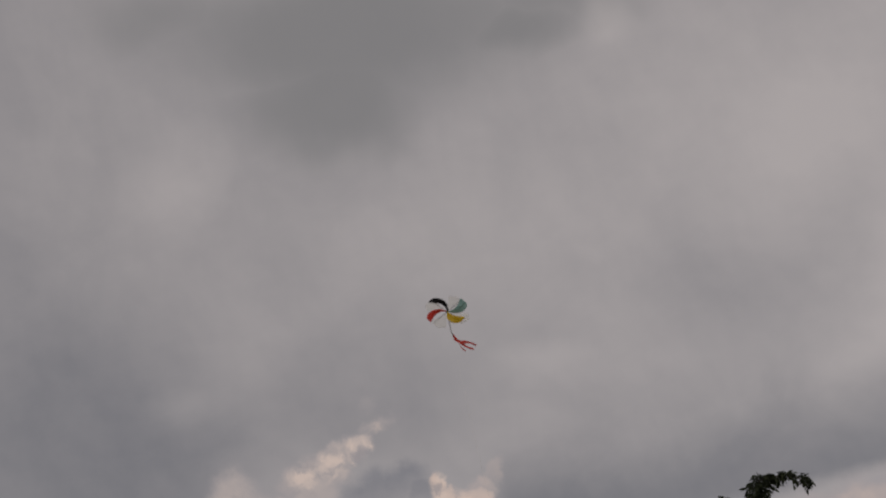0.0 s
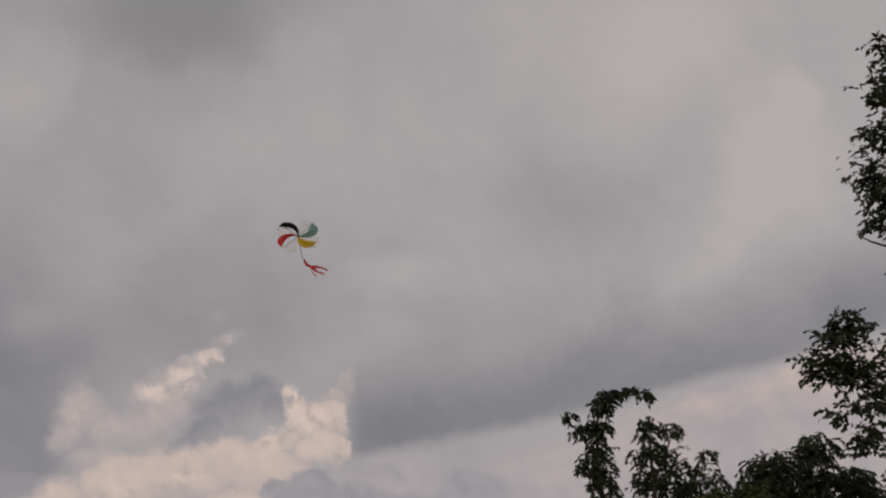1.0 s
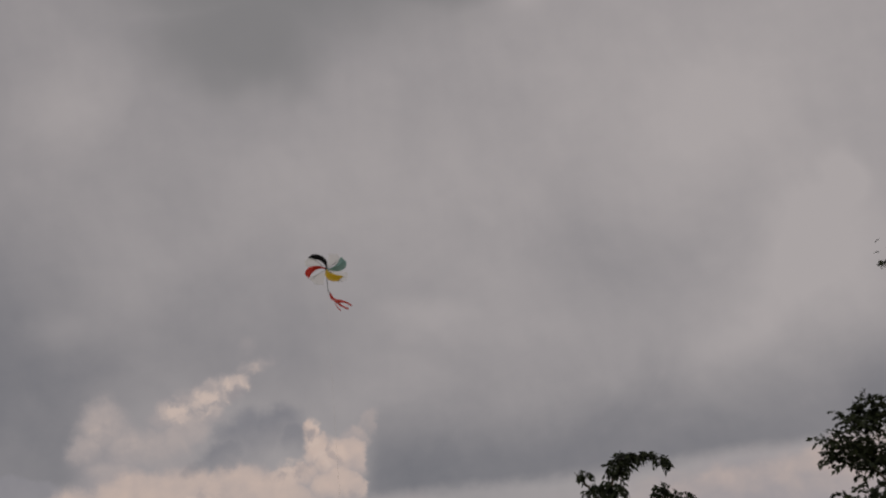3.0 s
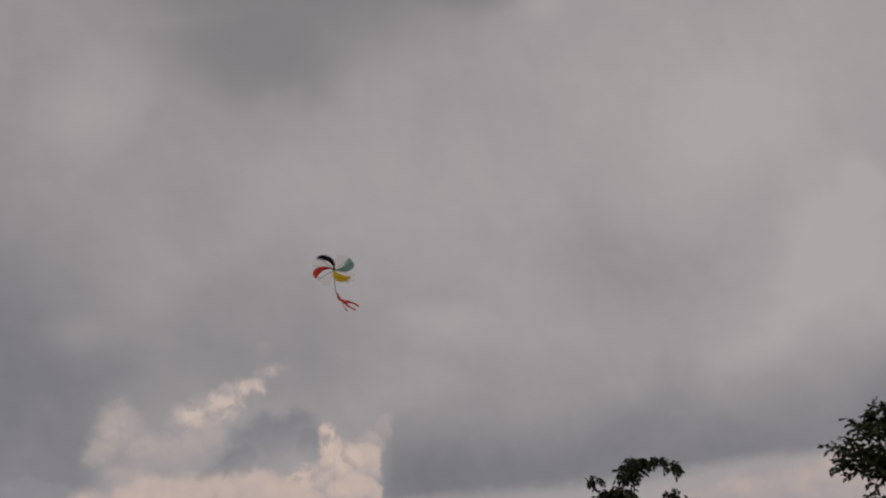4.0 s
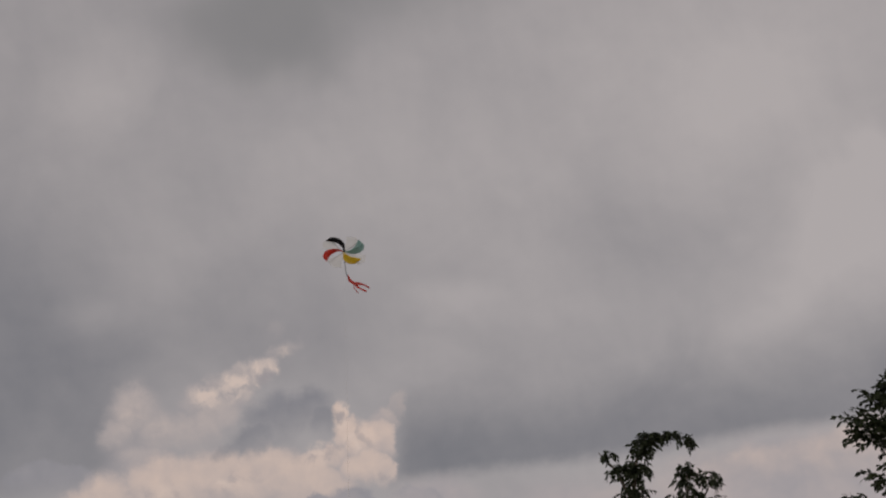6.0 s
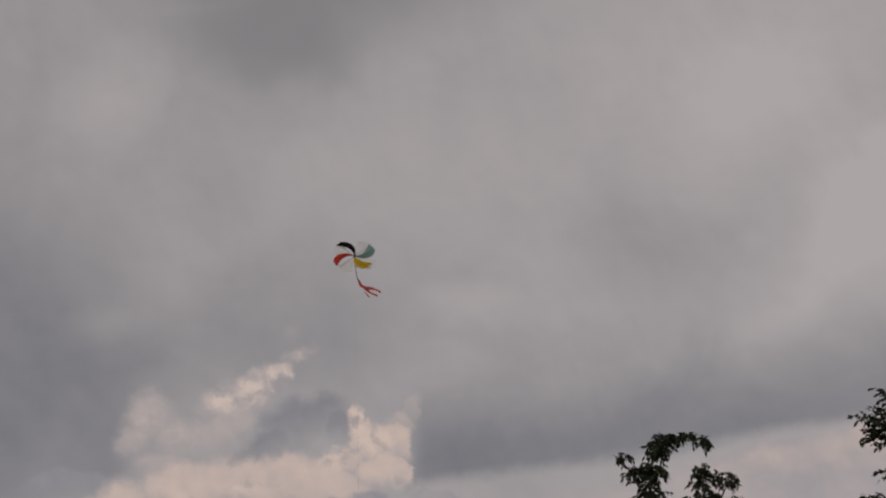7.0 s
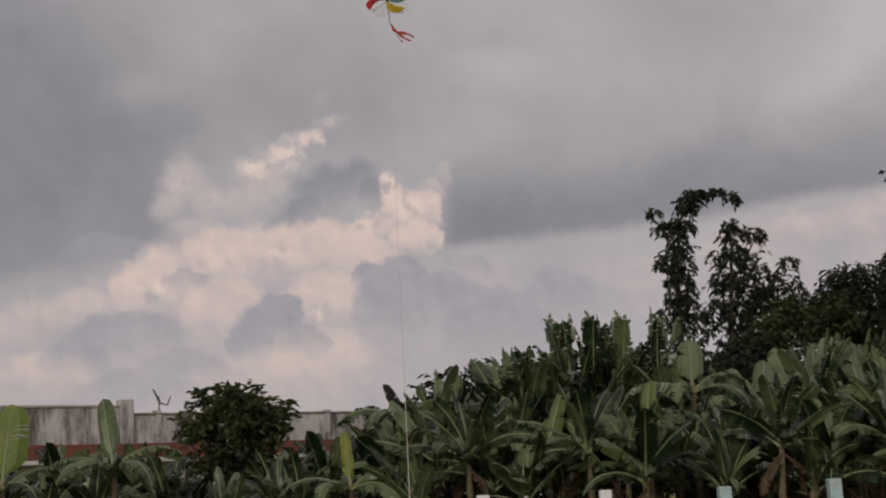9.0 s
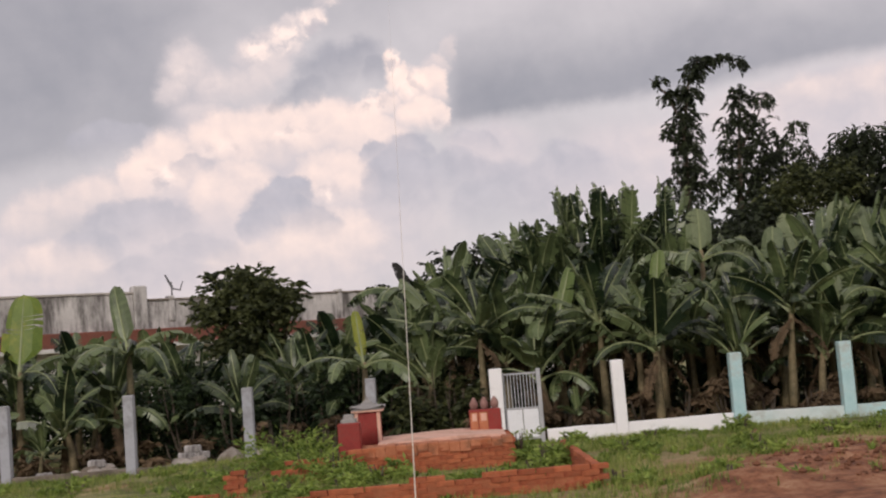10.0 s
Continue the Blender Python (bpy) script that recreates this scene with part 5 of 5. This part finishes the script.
part("finial", Shape().tube([(0, 0, 1.09), (0, 0, 1.13), (0, 0, 1.18)], [0.025, 0.035, 0.008], 8), M_ROOF_TILE, shrine)
right_pillar = thing("red_pillar", "broad dark red painted grave pillar topped by lotus ornaments", "pillar", "red pillars of the tomb", (0.47, 21.3, 0))
part("shaft", Shape().box(-0.26, -0.2, -0.1, 0.26, 0.2, 0.80, 0.015), M_RED, right_pillar)
for a, b in ((-0.245, -0.12), (-0.105, 0.04)):
    part("plaque", Shape().box(a, -0.215, 0.12, b, -0.198, 0.76, 0.006), M_ORANGE, right_pillar, "faded orange panel")
    part("plate", Shape().box(a + 0.03, -0.222, 0.62, b - 0.02, -0.213, 0.74, 0.003), M_PINK, right_pillar, "small pale plate")
for dx in (-0.17, 0.0, 0.17):
    s = Shape().tube([(dx, 0, 0.79), (dx, 0, 0.83), (dx, 0, 0.89), (dx, 0, 0.96), (dx, 0, 1.0)], [0.035, 0.06, 0.075, 0.04, 0.01], 10)
    part("lotus", s, M_TERRACOTTA, right_pillar, "weathered terracotta lotus ornament", True)
part("incense_stick", Shape().tube([(-0.02, 0, 0.8), (-0.03, 0, 1.12)], [0.006, 0.004], 5), M_BARK, right_pillar)

# ---- loose stones by the left fence ----
stone_rng = random.Random(14)
for x, y, w in ((-7.05, 25.0, 0.22), (-6.8, 25.1, 0.2), (-6.95, 24.75, 0.16), (-5.35, 25.0, 0.22), (-5.05, 25.1, 0.24), (-5.2, 24.75, 0.2), (-4.9, 24.8, 0.15), (-4.4, 25.2, 0.30), (-3.95, 25.3, 0.3), (-7.3, 24.7, 0.14), (-6.6, 24.8, 0.12)):
    s = Shape()
    bm = bmesh.new()
    bmesh.ops.create_icosphere(bm, subdivisions=2, radius=1)
    for v in bm.verts:
        v.co *= 1 + 0.35 * noise.noise(v.co * 1.3 + Vector((x * 9, y, 0)))
    s.add([(v.co.x * w, v.co.y * w * 0.8, v.co.z * w * 0.6) for v in bm.verts], [tuple(v.index for v in f.verts) for f in bm.faces])
    bm.free()
    st = part("stone", s, M_RUBBLE)
    st.matrix_basis = pose(x, y, w * 0.3, 0, 0, stone_rng.uniform(0, 360))
    tagged(st, "rough pale rubble stone lying by the fence", "stone", "rubble by the fence")

for x, y, z, turn in ((-7.0, 25.0, 0.02, 8), (-6.98, 25.0, 0.15, -5), (-5.3, 25.15, 0.02, 4), (-5.28, 25.15, 0.15, 12), (-5.0, 25.2, 0.15, -8), (-5.15, 25.18, 0.28, 3), (-7.9, 24.7, 0.0, 20), (-2.9, 25.2, 0.02, 15)):
    blk = part("concrete_block", Shape().box(-0.16, -0.08, 0, 0.16, 0.08, 0.125, 0.025), M_PARAPET)
    blk.matrix_basis = pose(x, y, z, 0, 0, turn)
    tagged(blk, "pale concrete block lying in a small heap", "concrete block", "concrete blocks by the fence")

# ---- kite ----
KITE = (-0.50, 19.3, 9.25)
kite = new("kite")
kite.matrix_basis = pose(*KITE, 68, 0, 1) @ Matrix.Rotation(radians(6), 4, "Y") @ Matrix.Scale(1.04, 4)
tagged(kite, "flying pinwheel kite with black, red, yellow and teal vanes", "kite")


def vane(root_deg, mat, label, reach=0.33, broad=1.0):
    """A curved tapering blade that bends counter-clockwise to a broad tip."""
    s, v, n = Shape(), [], 9
    for i in range(n + 1):
        u = i / n
        r, a = 0.02 + reach * u, radians(root_deg + 46 * u ** 1.2)
        w = 0.010 + 0.066 * broad * math.sin(min(1.0, u * 1.05) * math.pi * 0.58) ** 1.6
        c, t = Vector((r * math.cos(a), r * math.sin(a), 0)), Vector((-math.sin(a), math.cos(a), 0))
        lift = 0.05 * math.sin(u * math.pi)
        for k, z in ((-0.5, 0), (0, lift), (0.5, lift * 0.3)):
            p = c + t * w * k * 2 * (1.0 - 0.25 * (u > 0.95))
            v += [(p.x, p.y, z + 0.003), (p.x, p.y, z - 0.003)]
    f = []
    for i in range(n):
        a, b = i * 6, i * 6 + 6
        f += [(a, b, b + 2, a + 2), (a + 2, b + 2, b + 4, a + 4), (a + 3, b + 3, b + 1, a + 1), (a + 5, b + 5, b + 3, a + 3), (a, a + 1, b + 1, b), (a + 4, b + 4, b + 5, a + 5)]
    f += [(0, 2, 3, 1), (2, 4, 5, 3), (n * 6, n * 6 + 1, n * 6 + 3, n * 6 + 2), (n * 6 + 2, n * 6 + 3, n * 6 + 5, n * 6 + 4)]
    part("vane", s.add(v, f), mat, kite, label)


for deg, m, lab in ((88, M_KITE_BLACK, "black curved vane"), (164, M_KITE_RED, "red curved vane"), (-8, M_KITE_TEAL, "pale teal curved vane"), (272, M_KITE_YELLOW, "yellow curved vane")):
    vane(deg, m, lab, 0.27 if m is M_KITE_YELLOW else 0.33, 1.25 if m in (M_KITE_YELLOW, M_KITE_TEAL) else 0.95)
for deg in (62, 152, 242, 332):
    s, v = Shape(), []
    for r, a in ((0.03, deg), (0.33, deg - 26), (0.37, deg), (0.33, deg + 20)):
        v += [(r * math.cos(radians(a)), r * math.sin(radians(a)), z) for z in (-0.008, -0.012)]
    part("panel", s.add(v, [(0, 2, 4, 6), (7, 5, 3, 1), (0, 1, 3, 2), (2, 3, 5, 4), (4, 5, 7, 6), (6, 7, 1, 0)]), M_KITE_CLEAR, kite, "clear translucent film panel")
part("hub", Shape().tube([(0, 0, -0.03), (0, 0, 0.03)], [0.016, 0.016], 8), M_KITE_BLACK, kite, "small dark hub")
for deg in (45, 135):
    c, d = 0.34 * math.cos(radians(deg)), 0.34 * math.sin(radians(deg))
    part("spar", Shape().tube([(-c, -d, -0.004), (c, d, -0.004)], [0.003, 0.003], 5), M_GREY_TAIL, kite, "thin spar")

tail = thing("kite_tail", "red ribbon tail on a grey cord below the kite", "kite tail", at=KITE)
part("cord", Shape().tube([(0, 0, -0.02), (0.01, 0, -0.2), (0.03, 0, -0.38), (0.05, 0, -0.44)], [0.007, 0.007, 0.007, 0.007], 6), M_GREY_TAIL, tail, "grey cord")
for points, width in (([(0.05, 0, -0.43), (0.09, 0.02, -0.52), (0.19, 0, -0.57)], 0.050), ([(0.17, 0, -0.55), (0.30, -0.02, -0.56), (0.40, 0.02, -0.63)], 0.026), ([(0.17, 0.01, -0.57), (0.24, 0.03, -0.64), (0.35, 0, -0.69)], 0.026), ([(0.14, 0.01, -0.57), (0.15, 0.02, -0.64), (0.22, 0, -0.71)], 0.020)):
    s, v, n = Shape(), [], 8
    a, b, c = (Vector(p) for p in points)
    for i in range(n + 1):
        u = i / n
        p = a * (1 - u) ** 2 + b * 2 * u * (1 - u) + c * u * u
        w = width * (0.8 + 0.2 * math.sin(i * 1.1)) * (1 - 0.5 * u * u)
        v += [(p.x, p.y - 0.004, p.z + w), (p.x, p.y - 0.004, p.z - w), (p.x, p.y + 0.004, p.z - w), (p.x, p.y + 0.004, p.z + w)]
    f = [(i * 4 + k, (i + 1) * 4 + k, (i + 1) * 4 + (k + 1) % 4, i * 4 + (k + 1) % 4) for i in range(n) for k in range(4)] + [(3, 2, 1, 0), (n * 4, n * 4 + 1, n * 4 + 2, n * 4 + 3)]
    part("ribbon", s.add(v, f), M_KITE_RED, tail, "red plastic ribbon")

# the line runs from the kite down to the grass a few metres ahead
line, (kx, ky, kz) = Shape(), KITE
line_pts = []
for i in range(25):
    u = i / 24
    line_pts.append((-0.085 + (kx + 0.085) * u, 1.4 + (ky - 1.4) * u, kz * (0.85 * u + 0.15 * u * u)))
line.tube(line_pts, [0.0004 + 0.0034 * (1 - i / 24) ** 4 for i in range(25)], 5)
tagged(part("kite_string", line, M_STRING), "thin pale twine running up to the kite", "kite string")

# ---- weeds and grass ----
weed_rng = random.Random(31)
for x, y, w, h, n in ((-1.85, 19.0, 0.35, 0.5, 620), (-3.35, 19.5, 0.35, 0.3, 300), (-1.15, 18.9, 0.4, 0.26, 300), (-2.75, 18.7, 0.35, 0.16, 200), (-4.0, 20.9, 0.35, 0.22, 200), (-2.3, 20.0, 0.5, 0.5, 620),
                      (1.2, 18.2, 0.35, 0.42, 420), (1.0, 17.8, 0.3, 0.25, 260), (0.95, 20.5, 0.3, 0.5, 300), (1.9, 15.4, 0.25, 0.22, 200), (2.0, 23.2, 0.3, 0.2, 160), (5.0, 23.0, 0.25, 0.3, 160), (4.4, 19.5, 0.2, 0.25, 120),
                      (2.6, 20.6, 0.2, 0.2, 120), (6.0, 20.8, 0.2, 0.22, 120), (-2.2, 17.0, 0.4, 0.25, 300), (-3.9, 18.4, 0.4, 0.16, 160), (-1.6, 17.6, 0.4, 0.3, 300),
                      (-2.9, 21.0, 0.6, 0.75, 900), (-2.3, 20.8, 0.5, 0.8, 800), (-6.2, 20.8, 0.4, 0.25, 240), (-7.8, 21.6, 0.4, 0.2, 200), (0.4, 17.4, 0.4, 0.2, 240), (1.25, 19.2, 0.3, 0.35, 300), (3.4, 22.8, 0.3, 0.18, 160), (7.6, 22.5, 0.3, 0.2, 160), (4.13, 17.8, 0.14, 0.24, 130), (3.69, 14.3, 0.12, 0.18, 120), (3.18, 15.5, 0.16, 0.16, 120), (2.86, 19.9, 0.12, 0.16, 100), (6.63, 20.8, 0.16, 0.18, 110)):
    shrub(x, y, w, h, n, int(weed_rng.random() * 9999), M_WEED, "bright green leafy weeds growing in the yard", "weed", 0.11)


def grass(count, seed):
    rng = random.Random(seed)
    s = Shape()
    made = 0
    while made < count:
        x, y = rng.uniform(-11, 11), rng.uniform(13.5, 23.9)
        if noise.noise((x * 0.8, y * 0.8, 9)) + 0.5 * noise.noise((x * 2.1, y * 3.5, 2)) + rng.uniform(-0.35, 0.35) < -0.02:
            continue
        if ((x - 7.0) / 4.2) ** 2 + ((y - 14.0) / 5.4) ** 2 < 1 and rng.random() < 0.93:
            continue
        if -1.8 < x < 0.95 and 19.4 < y < 22:
            continue
        z = ground_height(x, y)
        made += 1
        for _ in range(3):
            a, h, w = rng.uniform(0, 6.28), rng.uniform(0.04, 0.13), rng.uniform(0.004, 0.009)
            bx, by = x + rng.uniform(-0.05, 0.05), y + rng.uniform(-0.05, 0.05)
            dx, dy = math.cos(a), math.sin(a)
            lean = rng.uniform(0.1, 0.8) * h
            s.add([(bx - dy * w, by + dx * w, z - 0.01), (bx + dy * w, by - dx * w, z - 0.01), (bx + dx * lean, by + dy * lean, z + h)], [(0, 1, 2)])
    return s


def tufts(count, seed):
    """Coarse clumps of longer blades, in patches."""
    rng = random.Random(seed)
    s = Shape()
    for _ in range(count):
        x, y = rng.uniform(-10.5, 10.5), rng.uniform(14, 23.7)
        bare = ((x - 7.0) / 4.2) ** 2 + ((y - 14.0) / 5.4) ** 2 < 1
        if (-1.8 < x < 0.95 and 19.3 < y < 22) or (bare and rng.random() < 0.97) or noise.noise((x * 0.7, y * 0.7, 21)) + 0.25 * noise.noise((x * 2, y * 2, 4)) < 0.08:
            continue
        z = ground_height(x, y)
        tall = rng.uniform(0.06, 0.15)
        for _ in range(16):
            a, h, w = rng.uniform(0, 6.28), tall * rng.uniform(0.5, 1.0), rng.uniform(0.006, 0.014)
            dx, dy = math.cos(a), math.sin(a)
            r = rng.uniform(0, 0.05)
            bx, by, lean = x + dx * r, y + dy * r, rng.uniform(0.2, 0.9) * h
            mx, my, mz = bx + dx * lean * 0.4, by + dy * lean * 0.4, z + h * 0.7
            s.add([(bx - dy * w, by + dx * w, z - 0.01), (bx + dy * w, by - dx * w, z - 0.01), (mx + dy * w, my - dx * w, mz), (mx - dy * w, my + dx * w, mz), (bx + dx * lean, by + dy * lean, z + h * 0.95)],
                  [(0, 1, 2, 3), (3, 2, 4)])
    return s


def clods(count, seed):
    """Lumps of turned earth on the bare patch."""
    rng = random.Random(seed)
    s = Shape()
    for _ in range(count):
        x, y = 7.0 + rng.gauss(0, 2.0), 15.5 + rng.gauss(0, 2.0)
        if ((x - 7.0) / 4.4) ** 2 + ((y - 14.0) / 5.6) ** 2 > 1 or y < 13.5:
            continue
        z, r = ground_height(x, y), rng.uniform(0.008, 0.03) if rng.random() < 0.85 else rng.uniform(0.03, 0.07)
        v = [Vector(p) * r * rng.uniform(0.7, 1.2) + Vector((x, y, z + r * 0.3)) for p in ((1, 0, 0), (0, 1, 0), (-1, 0, 0), (0, -1, 0), (0, 0, 0.8), (0, 0, -0.8))]
        s.add(v, [(0, 1, 4), (1, 2, 4), (2, 3, 4), (3, 0, 4), (1, 0, 5), (2, 1, 5), (3, 2, 5), (0, 3, 5)])
    return s


tagged(part("grass_tufts", tufts(2600, 55), M_WEED), "coarse tufts of bright green grass", "grass", kind="stuff")
tagged(part("soil_clods", clods(2600, 56), M_SOIL), "loose lumps of reddish earth", "soil", kind="stuff")
tagged(part("grass", grass(22000, 77), M_GRASS), "short uneven green and yellowing grass", "grass", kind="stuff")
